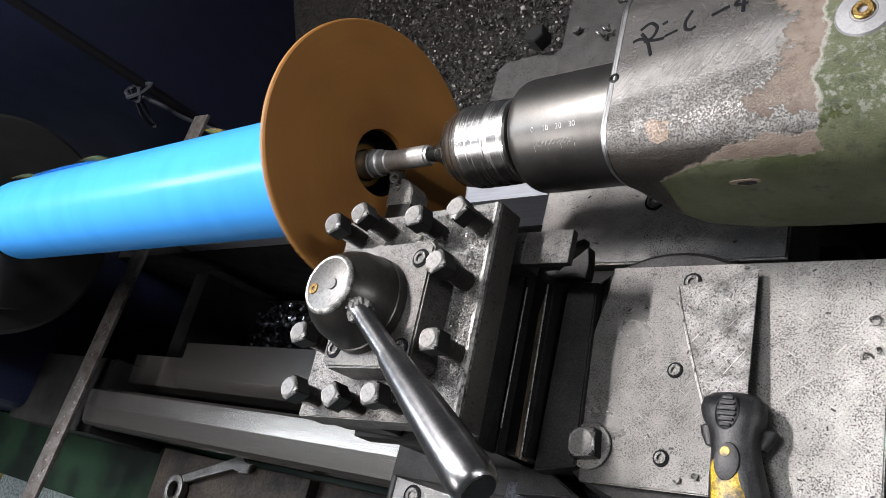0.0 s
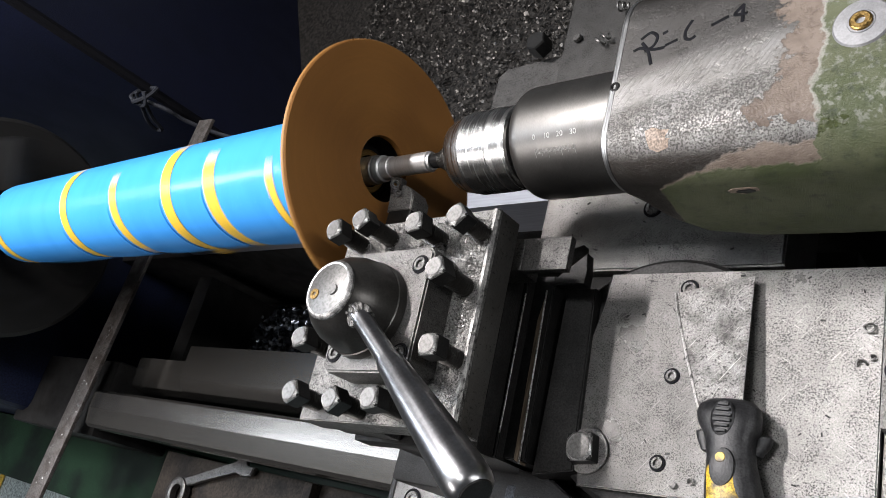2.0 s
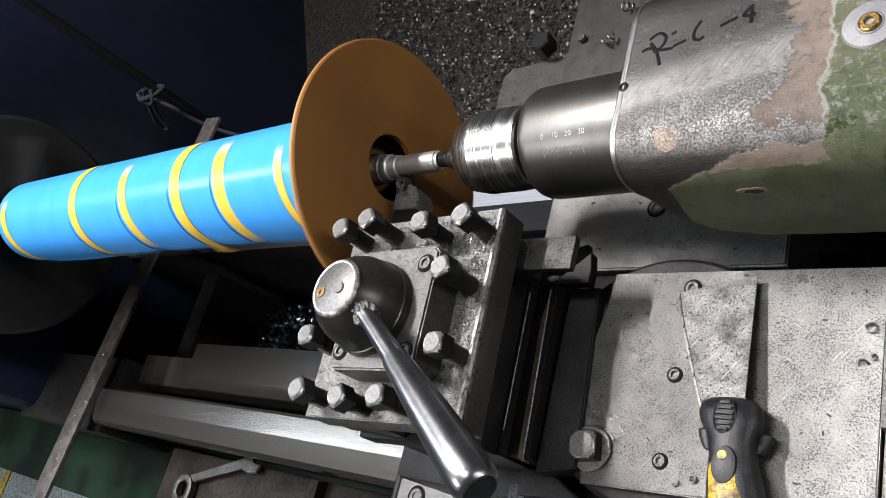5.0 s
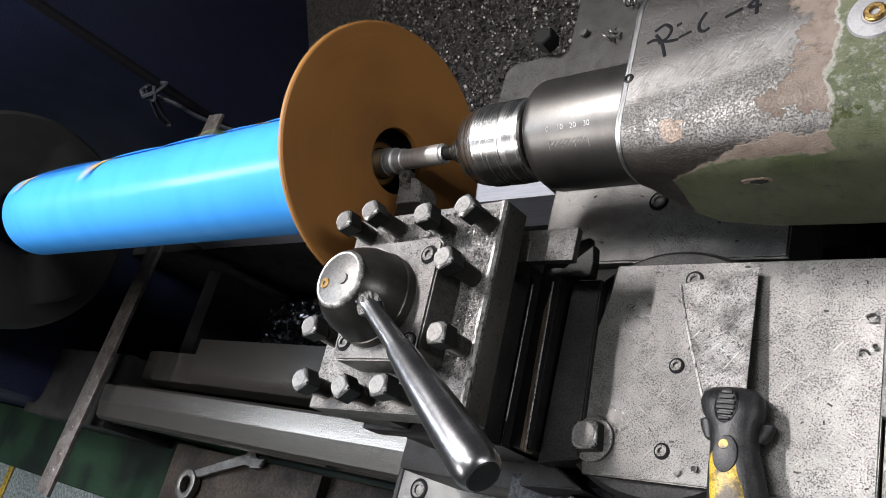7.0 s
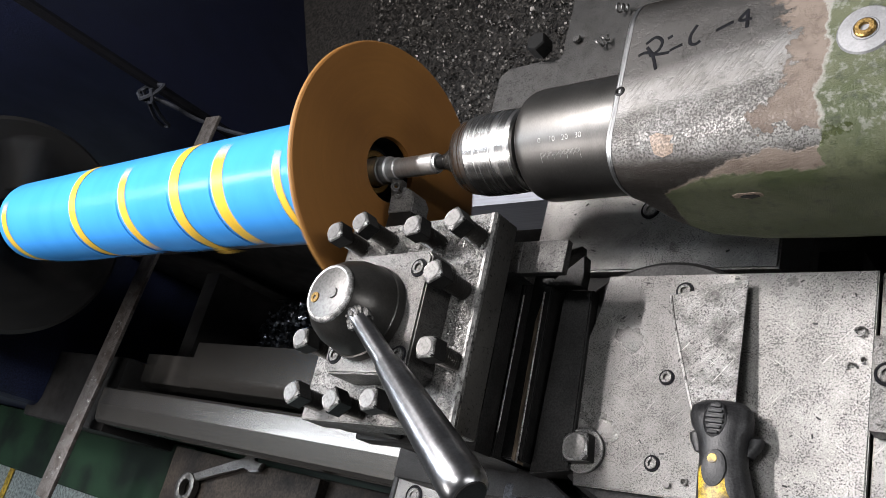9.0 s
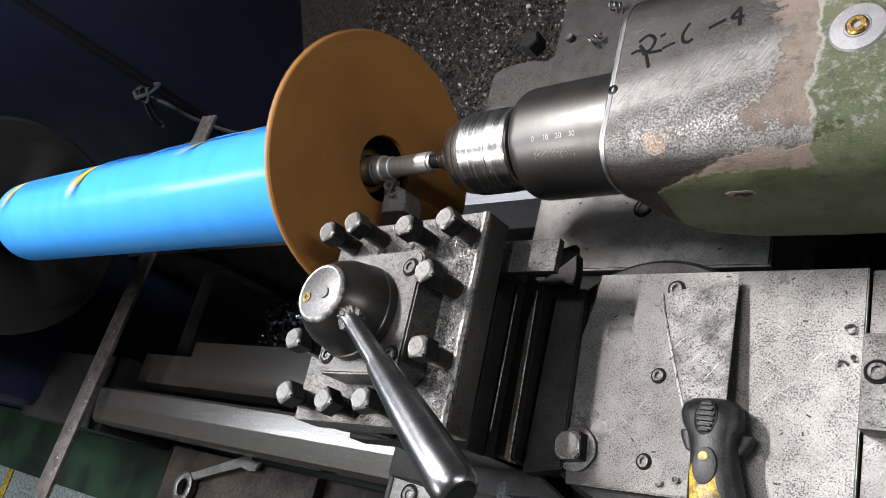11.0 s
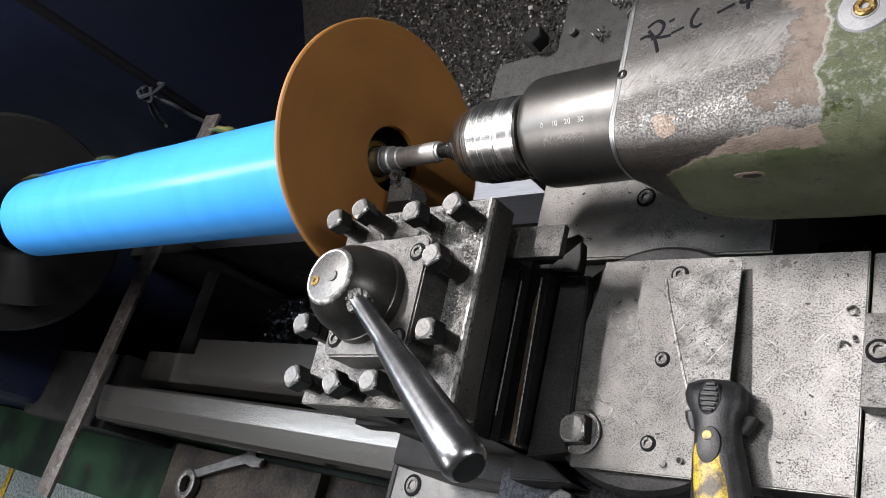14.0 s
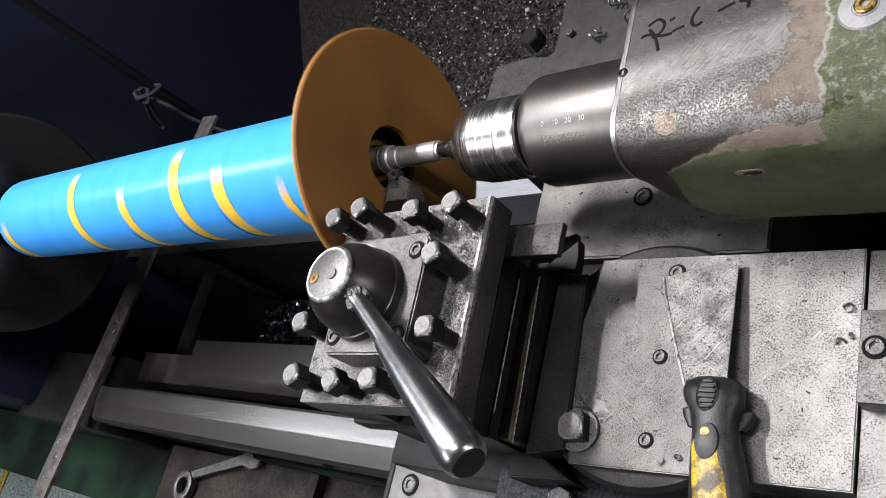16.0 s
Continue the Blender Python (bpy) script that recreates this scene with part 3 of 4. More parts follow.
def chuck():
    """Turns with the spindle."""
    c = thing("lathe_chuck", "blackened steel three-jaw lathe chuck gripping the roller", "chuck", pose(-0.90, AY, AZ))
    part("body", turned([(-0.16, 0.10), (-0.16, 0.145), (-0.155, 0.15), (-0.006, 0.15), (0.0, 0.144), (0.0, 0.04), (-0.05, 0.04)], 64), DARKCAST, c)
    for i in range(3):
        part("jaw", box(-0.002, 0.055, -0.016, 0.016, 0.047, 0.115, bevel=0.002, turn=pose(0, 0, 0, 120 * i)), BLACK, c)
    return c


def roller():
    """The workpiece: a tube wrapped in blue sheet and tape, with a phenolic flange and a steel stub shaft. X is its axis."""
    w = thing("roller_workpiece", "spinning roller wrapped in blue sheet with yellow tape and brown flange", "workpiece", pose(-0.194, AY, AZ))
    x0 = 0.194
    R = 0.0510
    part("blue_wrap", turned([(-0.830 + x0, 0.030), (-0.830 + x0, R), (0.002, R), (0.002, 0.030)], 96, close=False), BLUE, w, "blue plastic sheet wrapped round tube")

    def strip(name, mat, xa, xb, a0, a1, lift0, lift1, radius, slant, n=40, thick=0.0007, parent=w, wav=0.0):
        """A curved band from angle a0 to a1, with its ends lifting off by lift0 and lift1."""
        bm = bmesh.new()
        rows = []
        for i in range(n + 1):
            t = i / n
            a = radians(a0 + (a1 - a0) * t)
            e = lift0 * max(0, 1 - t / 0.16) ** 2 + lift1 * max(0, (t - 0.84) / 0.16) ** 2
            row = []
            for s in range(5):
                u = s / 4
                x = xa + (xb - xa) * u + slant * (t - 0.5)
                r = radius + e * (1 + wav * math.sin(u * math.pi))
                row += [bm.verts.new((x, (r + k) * math.cos(a), (r + k) * math.sin(a))) for k in (0, thick)]
            rows.append(row)
        for p, q in zip(rows, rows[1:]):
            for s in range(4):
                bm.faces.new((p[2 * s + 1], p[2 * s + 3], q[2 * s + 3], q[2 * s + 1]))
                bm.faces.new((p[2 * s], q[2 * s], q[2 * s + 2], p[2 * s + 2]))
            for s in (0, 8):
                bm.faces.new((p[s], p[s + 1], q[s + 1], q[s]))
        for row in (rows[0], rows[-1]):
            for s in range(4):
                bm.faces.new((row[2 * s], row[2 * s + 1], row[2 * s + 3], row[2 * s + 2]))
        part(name, bm, mat, parent)

    # along, width, start and end angle, lift of the tail
    for x, wd, a0, a1, l1 in ((-0.806, 0.014, 50, 186, 0.005), (-0.622, 0.015, 0, 188, 0.006), (-0.512, 0.014, 34, 130, 0.001), (-0.415, 0.016, 0, 163, 0.006), (-0.344, 0.017, 30, 138, 0.001), (-0.258, 0.010, 52, 165, 0.002)):
        strip("tape", TAPE, x + x0 - wd / 2, x + x0 + wd / 2, a0, a1, 0.0, l1, R + 0.0004, 0.014, thick=0.0003)
    # the free edge of the sheet, puffed out between the tapes
    for xa, xb, lf, a1 in ((-0.795, -0.632, 0.009, 178), (-0.610, -0.522, 0.005, 160), (-0.500, -0.425, 0.005, 158), (-0.403, -0.355, 0.004, 150), (-0.332, -0.262, 0.004, 160)):
        strip("sheet_edge", BLUE, xa + x0, xb + x0, a1 - 87, a1 - 12, 0.0, lf * 0.18, R + 0.0004, 0.008, n=24, wav=1.0)
    # the flange sits out of true: tilted, and its rim off centre
    tilt = pose(0.008, 0, 0, 3.4) @ pose(0, 0, 0, 0, 2.84) @ pose(0, 0, 0, -3.4)
    RF = 0.1050

    def off_centre(bm):
        for v in bm.verts:
            if math.hypot(v.co.y, v.co.z) > 0.06:
                v.co += Vector((0, -0.0051, -0.0017))
        return bm

    d = part("flange", off_centre(turned([(-0.0045, 0.0512), (-0.0045, RF - 0.001), (-0.0035, RF), (0.0, RF), (0.0008, RF - 0.0008), (0.001, 0.0282), (0.0002, 0.0264), (-0.0045, 0.0260)], 96, close=False)), PHENOLIC, w, "brown phenolic flange disc", at=tilt)
    part("flange_edge", off_centre(turned([(-0.0034, RF + 0.0002), (-0.003, RF + 0.0006), (-0.001, RF + 0.0006), (-0.0004, RF + 0.0002)], 96, close=False)), RIM, d)
    part("bore_sleeve", turned([(0.003, 0.0275), (-0.002, 0.0262), (-0.016, 0.0255), (-0.016, 0.0195), (-0.0145, 0.0185), (-0.020, 0.0180), (-0.020, 0.0125)], 64, close=False), BLACK, w, "dark recessed hub bore")
    part("bronze_ring", turned([(-0.0165, 0.0178), (-0.009, 0.0176), (-0.0085, 0.0168), (-0.0085, 0.0128)], 48, close=False), BRASS, w, "bronze bush in the bore")
    part("shaft", turned([(-0.018, 0.0115), (0.002, 0.0115), (0.003, 0.0108), (0.0095, 0.0105), (0.0105, 0.0092), (0.018, 0.0088), (0.0185, 0.0079), (0.0570, 0.0079), (0.0578, 0.0070), (0.0595, 0.0066), (0.0595, 0.0040)], 48), SHAFT, w, "bright turned steel stub shaft")
    return w


def tailstock():
    """Housing, quill and live centre, with its lubricator and marks."""
    t = thing("tailstock", "worn tailstock with flaked green paint over bare iron", "tailstock", pose(0.15, AY, 0.84))
    inv = pose(-0.15, -AY, -0.84)
    # sections along X: (x, left flank y, right flank y, top z, bottom z, corner radius)
    secs = [(0.0385, -0.0235, 0.094, 1.1330, 1.096, 0.019), (0.0400, -0.0270, 0.097, 1.1352, 1.090, 0.021), (0.0430, -0.0285, 0.098, 1.1356, 1.081, 0.022), (0.048, -0.0300, 0.098, 1.1358, 1.072, 0.022), (0.058, -0.0320, 0.099, 1.1362, 1.051, 0.024), (0.072, -0.0330, 0.100, 1.137, 1.037, 0.026), (0.10, -0.0345, 0.100, 1.138, 1.031, 0.027), (0.14, -0.0355, 0.100, 1.140, 1.030, 0.030), (0.25, -0.0365, 0.100, 1.144, 1.030, 0.032), (0.45, -0.0375, 0.100, 1.146, 1.030, 0.032)]
    bm = bmesh.new()
    rings = []
    for x, y0, y1, z1, z0, r in secs:
        ring = []
        q = min(0.032, (z1 - r - z0) * 0.8)
        for cx, cz, rr, a0 in ((y1 - r * 1.6, z1 - r * 1.6, r * 1.6, 0), (y0 + r, z1 - r, r, 90), (y0 + q, z0 + q, q, 180), (y1 - q, z0 + q, q, 270)):
            for k in range(9):
                a = radians(a0 + 90 * k / 8)
                ring.append(bm.verts.new((x, cx + rr * math.cos(a), cz + rr * math.sin(a))))
        rings.append(ring)
    for a, b in zip(rings, rings[1:]):
        for i in range(len(a)):
            j = (i + 1) % len(a)
            bm.faces.new((a[i], a[j], b[j], b[i]))
    bm.faces.new(rings[0]), bm.faces.new(rings[-1])
    lip = bmesh.new()
    loops = []
    for ring, o in ((rings[0], -0.003), (rings[0], 0.0004), (rings[1], 0.0005), (rings[2], 0.0004), (rings[2], -0.0004)):
        loop = []
        for v in ring[2:27]:
            d = Vector((0, v.co.y - 0.035, v.co.z - 1.108)).normalized()
            loop.append(lip.verts.new((v.co.x - (0.0004 if ring is rings[0] else 0), v.co.y + d.y * o, v.co.z + d.z * o)))
        loops.append(loop)
    for a, b in zip(loops, loops[1:]):
        for i in range(24):
            lip.faces.new((a[i], a[i + 1], b[i + 1], b[i]))
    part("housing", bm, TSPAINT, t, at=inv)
    part("front_lip", lip, STEEL, t, "bright bare front edge", at=inv)
    part("base", box(0.13, 0.45, 0.02, 0.12, 0.85, 1.06, bevel=0.008), DARKCAST, t, at=inv)
    q = part("quill", turned([(-0.0425, 0.029), (-0.0425, 0.0325), (-0.0418, 0.0341), (-0.0400, 0.0357), (-0.0375, 0.0368), (-0.0345, 0.0373), (0.05, 0.0373)], 72), QUILL, t, "ground steel quill with a millimetre scale", at=inv @ pose(0, AY, AZ))
    lc = part("live_centre", turned([(-0.049, 0.020), (-0.0495, 0.0270), (-0.0508, 0.0284), (-0.0660, 0.0291), (-0.0664, 0.0286), (-0.0668, 0.0291), (-0.0890, 0.0290), (-0.0894, 0.0283), (-0.0900, 0.0287), (-0.1000, 0.0268), (-0.1050, 0.0243), (-0.1085, 0.0205), (-0.1098, 0.0160), (-0.1100, 0.0140)], 72), TURNED, t, "bright live centre with a conical point", at=inv @ pose(0, AY, AZ))
    cone = [(-0.1095, 0.0150)]
    for k in range(7):
        x, r = -0.1100 - k * 0.0024, 0.0148 - k * 0.00125
        cone += [(x, r), (x - 0.0015, r - 0.0007), (x - 0.0019, r - 0.0015), (x - 0.0023, r - 0.0014)]
    part("ribbed_cone", turned(cone + [(-0.1275, 0.0058), (-0.1275, 0.0)], 56), HUB, lc, "dark ribbed cone of the centre")
    part("point", turned([(-0.1270, 0.0060), (-0.1345, 0.0050), (-0.1345, 0)], 32), BLACK, lc, "black oily point")
    part("centre_neck", turned([(-0.050, 0.022), (-0.042, 0.022)], 48), BLACK, t, at=inv @ pose(0, AY, AZ))
    # scale on the quill
    def on_quill(x, ang, r=0.0374):
        a = radians(ang)
        return Vector((x, AY + r * math.cos(a), AZ + r * math.sin(a)))
    for i in range(31):
        x = -0.0210 + i * 0.00092
        ln = 0.0062 if i % 10 == 0 else (0.0045 if i % 5 == 0 else 0.003)
        da = math.degrees(ln / 0.0373)
        p = [on_quill(x, 129 + da * k / 3) for k in range(4)]
        part("scale_mark", tube_along(p, 0.00013, 4), ENGRAVE, t, at=inv)
    for txt, x in (("0", -0.0210), ("10", -0.0118), ("20", -0.0026), ("30", 0.0066)):
        cu = bpy.data.curves.new("numeral", "FONT")
        cu.body, cu.size, cu.align_x, cu.extrude = txt, 0.0047, "CENTER", 0.00005
        tmp = bpy.data.objects.new("numeral", cu)
        scene.collection.objects.link(tmp)
        me = bpy.data.meshes.new_from_object(tmp.evaluated_get(bpy.context.evaluated_depsgraph_get()))
        bpy.data.objects.remove(tmp)
        a0 = 120
        for v in me.vertices:
            v.co = on_quill(x + v.co.x, a0 - math.degrees(v.co.y / 0.0373), 0.03745 + v.co.z)
        me.materials.clear()
        me.materials.append(ENGRAVE)
        ob = new("numeral", me)
        ob.parent, ob.matrix_basis = t, inv
    # lubricator on the top
    o = part("oil_cap", turned([(-0.004, 0.0125), (0.0012, 0.0125), (0.0020, 0.0117), (0.0022, 0.006), (0.0026, 0.0056), (0.0026, 0)], 40, UP), ZINC, t, "grey round oiler plate with brass nipple", at=inv @ pose(0.1665, 0.0245, 1.1405, 3, -2, 0))
    part("nipple", turned([(0.0018, 0.0050), (0.0036, 0.0048), (0.0042, 0.0040), (0.0042, 0.0022), (0.0022, 0.0020), (0.0022, 0)], 24, UP), BRASS, o)
    part("set_screw", turned([(-0.001, 0.0030), (0.0008, 0.0030), (0.0012, 0.0020), (0.0005, 0.0012), (0.0005, 0)], 16, UP), BLACK, t, at=inv @ pose(0.0425, 0.0205, 1.1352))
    # islands of filler left on the bare iron
    for outline, mat in ((((0.0660, 100), (0.0700, 97), (0.0745, 101), (0.0820, 103), (0.0835, 108), (0.0790, 114), (0.0785, 122), (0.0730, 126), (0.0685, 121), (0.0670, 110)), FILLER),):
        bm = bmesh.new()
        top, low = [], []
        for x, a in outline:
            for r, out in ((0.0266, top), (0.0250, low)):
                out.append(bm.verts.new((x, -0.0075 + r * math.cos(radians(a)), 1.1105 + r * math.sin(radians(a)))))
        bm.faces.new(top)
        for k in range(len(top)):
            bm.faces.new((top[k], top[(k + 1) % len(top)], low[(k + 1) % len(top)], low[k]))
        part("filler_island", bm, mat, t, "pale filler flake", smooth=False, at=inv)
    for mat, gx, gz, grow, dep in ((FILLER, 0.1085, 1.1060, 1.0, 0.0003), (DARKCAST, 0.1095, 1.1055, 0.62, 0.0006)):
        fr = random.Random(5)
        pts = [(gx + grow * fr.uniform(0.006, 0.009) * math.cos(k * 0.524), gz + grow * fr.uniform(0.002, 0.0036) * math.sin(k * 0.524)) for k in range(12)]
        bm = bmesh.new()
        top = [bm.verts.new((x, -0.0348 - (x - 0.1085) * 0.025 - dep, z)) for x, z in pts]
        low = [bm.verts.new((x, -0.0335, z)) for x, z in pts]
        bm.faces.new(top)
        for k in range(12):
            bm.faces.new((top[k], top[(k + 1) % 12], low[(k + 1) % 12], low[k]))
        part("paint_flake", bm, mat, t, "flaked spot in the paint", smooth=False, at=inv)
    # handwritten marker strokes along the top
    def ink(strokes):
        for s in strokes:
            pts = curve_points([(x, y, 1.1357 + (x - 0.044) * 0.045) for x, y in s], 5)
            bm = tube_along(pts, 0.0010, 6)
            for v in bm.verts:
                v.co.z = 1.1357 + (v.co.x - 0.044) * 0.045 + (v.co.z - 1.1357 - (v.co.x - 0.044) * 0.045) * 0.15
            part("marker_stroke", bm, INK, t, at=inv)
    ink([
        [(0.0545, 0.0465), (0.0590, 0.0400), (0.0625, 0.0300)], [(0.0535, 0.0490), (0.0590, 0.0520), (0.0635, 0.0480), (0.0620, 0.0425), (0.0570, 0.0400)], [(0.0500, 0.0420), (0.0545, 0.0430), (0.0620, 0.0400), (0.0690, 0.0395)],
        [(0.0690, 0.0405), (0.0760, 0.0425)], [(0.0665, 0.0490), (0.0695, 0.0500)], [(0.0830, 0.0530), (0.0800, 0.0470), (0.0805, 0.0420), (0.0835, 0.0405), (0.0860, 0.0420)],
        [(0.0940, 0.0460), (0.0985, 0.0475), (0.1030, 0.0490)], [(0.1105, 0.0545), (0.1060, 0.0490), (0.1125, 0.0480)], [(0.1100, 0.0530), (0.1105, 0.0430)]])
    return t


# ---- the carriage, which creeps towards the headstock ----
CREEPING = []
C0 = (-0.10, -0.10, 0.85)
CINV = pose(0.10, 0.10, -0.85)


def hex_bolt(name, x, y, z, parent, r=0.011, h=0.009, washer=0.0, at=None, mat=None):
    b = part(name, turned([(0, r), (h - 0.0015, r), (h, r * 0.88), (h, 0)], 6, UP), mat or CAP, parent, at=at @ pose(x, y, z + (0.002 if washer else 0), 0, 0, 12))
    if washer:
        part("washer", turned([(-0.002, washer), (-0.0004, washer), (0.0, washer * 0.96), (0.0, r * 0.8)], 32, UP), CAP, b)
    return b


def carriage():
    c = thing("lathe_carriage", "oily lathe carriage with saddle, cross slide and compound slide", "carriage", pose(*C0))
    P = lambda n, bm, m, l="": part(n, bm, m, c, l, at=CINV)
    # saddle: rear wing, bridge and front wing
    P("rear_wing", prism([(-0.104, -0.012), (-0.062, 0.004), (-0.056, 0.0), (-0.0555, -0.019), (0.0845, -0.0195), (0.0845, 0.060), (-0.104, 0.060)], 0.92, 0.982, 0.0015), PLATE, "grey steel saddle plate with grime")
    P("rear_deck", box(-0.125, 0.0845, 0.0605, 0.30, 0.92, 0.980, bevel=0.0015), GRIME, "grimy rear deck of the saddle")
    P("rear_block", prism([(-0.228, 0.170), (-0.228, 0.218), (-0.218, 0.226), (-0.126, 0.228), (-0.126, 0.170)], 0.90, 0.942, 0.0015), GRIME)
    P("rear_slide_end", box(-0.124, 0.02, 0.30, 0.36, 0.90, 0.95, bevel=0.002), GRIME)
    P("front_wing", box(-0.262, -0.06, -0.32, -0.155, 0.862, 0.90, bevel=0.003), PLATE)
    P("saddle_core", box(-0.20, 0.14, -0.19, -0.02, 0.862, 0.975, bevel=0.004), DARKCAST)
    P("oil_wiper", tube_along([(-0.266, -0.152, 0.893), (-0.266, -0.32, 0.893)], 0.006, 10), BLACK)
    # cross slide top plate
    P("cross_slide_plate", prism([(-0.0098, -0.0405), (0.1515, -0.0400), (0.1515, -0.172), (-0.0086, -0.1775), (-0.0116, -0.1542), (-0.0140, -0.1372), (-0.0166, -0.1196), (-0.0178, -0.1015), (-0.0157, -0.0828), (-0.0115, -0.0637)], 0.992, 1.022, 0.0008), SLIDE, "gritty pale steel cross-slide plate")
    P("slide_end_block", box(0.1525, 0.24, -0.20, -0.04, 0.96, 1.019, bevel=0.0015), PLATE)
    P("clamp_block", box(0.1535, 0.20, -0.130, -0.0805, 1.0195, 1.034, bevel=0.0015), CAP)
    P("front_ledge", box(-0.085, 0.16, -0.30, -0.179, 0.90, 0.984, bevel=0.003), LEDGE, "blue-grey ledge strewn with fine chips")
    P("lower_ledge", box(-0.10, 0.15, -0.34, -0.301, 0.88, 0.955, bevel=0.003), DARKCAST)
    P("swivel_base", turned([(0.95, 0.080), (1.014, 0.080), (1.017, 0.077), (1.017, 0.06)], 64, pose(0.030, -0.108, 0) @ UP), DARKCAST, "black round swivel base")
    # compound slide under the tool post
    P("compound_slide", prism([(-0.16, -0.030), (-0.0612, -0.030), (-0.0562, -0.172), (-0.16, -0.172)], 0.985, 1.042, 0.0008), DARKCAST)
    P("slide_edge", tube_along([(-0.0600, -0.0620, 1.0425), (-0.0568, -0.1560, 1.0425)], 0.0006, 8), WORNRIM, "worn bright edge")
    P("gib", prism([(-0.0605, -0.046), (-0.0450, -0.046), (-0.0400, -0.170), (-0.0575, -0.170)], 0.985, 1.034, 0.0008), BLACK)
    P("gib_edge", tube_along([(-0.0494, -0.0568, 1.0347), (-0.0432, -0.1720, 1.0347)], 0.0006, 8), WORNRIM, "worn bright edge")
    P("gib_strip", prism([(-0.0494, -0.0568), (-0.0432, -0.1720), (-0.0478, -0.1697), (-0.0520, -0.0784)], 1.0270, 1.0346, 0.0004), GIBM, "brownish oily gib strip")
    P("slide_body", prism([(-0.0395, -0.052), (-0.018, -0.052), (-0.0105, -0.170), (-0.0385, -0.176)], 0.985, 1.026, 0.001), DARKCAST)
    P("slide_nose", prism([(-0.058, -0.172), (-0.034, -0.174), (-0.012, -0.186), (-0.058, -0.19)], 0.985, 1.012, 0.001), DARKCAST)
    P("slide_wiper", prism([(-0.0235, -0.0305), (-0.0215, -0.043), (-0.0215, -0.0525), (-0.050, -0.0525), (-0.0399, -0.0449)], 1.0265, 1.035, 0.0006), DARKCAST, "black pointed way wiper")
    # screws
    for x, y, z, r in ((0.0414, -0.1069, 1.0222, 0.0042), (0.0403, -0.1581, 1.0222, 0.0042), (0.0445, -0.0515, 1.0222, 0.0050), (0.1610, -0.101, 1.0342, 0.0055), (-0.2383, -0.1967, 0.9002, 0.0085), (-0.0105, 0.0290, 0.9822, 0.0066)):
        socket_screw("cap_screw", x, y, z, r, c).matrix_basis = CINV @ pose(x, y, z)
    b = part("square_bolt", square_head(0.0082, -0.011, 8), BLACK, c, at=CINV @ pose(-0.0045, -0.1565, 1.0350))
    part("head_face", square_face(0.0082, 8), (WORNRIM, HEADFACE), b, smooth=False)
    part("washer", turned([(-0.0126, 0.0140), (-0.0110, 0.0140), (-0.0106, 0.0134), (-0.0106, 0.0080)], 36, UP), CAP, b)
    hex_bolt("hex_bolt", -0.028, -0.197, 0.9842, c, r=0.010, at=CINV)
    hex_bolt("square_bolt", -0.172, 0.232, 0.95, c, r=0.011, h=0.016, at=CINV, mat=BLACK)
    hex_bolt("hex_bolt", -0.11, 0.205, 0.982, c, r=0.004, h=0.003, at=CINV)
    CREEPING.append(c)


YAW = 2.4
PX, PY = -0.1025, -0.1060  # the post's middle


def square_head(h, low, turn):
    """A square bolt head of half width h, its top left to square_face."""
    bm = bmesh.new()
    add_box(bm, -h, h, -h, h, low, -0.0012, bevel=0.0005, seg=1)
    bmesh.ops.transform(bm, matrix=pose(0, 0, 0, 0, 0, turn), verts=bm.verts)
    return bm


def square_face(h, turn):
    """The face of a square head, turned off to a cone at its corners."""
    bm = bmesh.new()
    rings = []
    for kind in range(4):
        ring = []
        for k in range(32):
            a = 2 * math.pi * k / 32
            edge = h * min(1.0 / max(abs(math.cos(a)), abs(math.sin(a))), 1.37) + 0.0001
            r = (edge, edge, h * 0.93, h * 0.84)[kind]
            z = (-0.0026, -0.0004 - (edge - h * 0.93) * 0.62, 0.0, -0.0001)[kind]
            ring.append(bm.verts.new((r * math.cos(a + radians(turn)), r * math.sin(a + radians(turn)), z)))
        rings.append(ring)
    for a, b in zip(rings, rings[1:]):
        for k in range(32):
            f = bm.faces.new((a[k], a[(k + 1) % 32], b[(k + 1) % 32], b[k]))
            f.material_index = 1 if a is rings[2] else 0
    bm.faces.new(rings[-1]).material_index = 1
    return bm


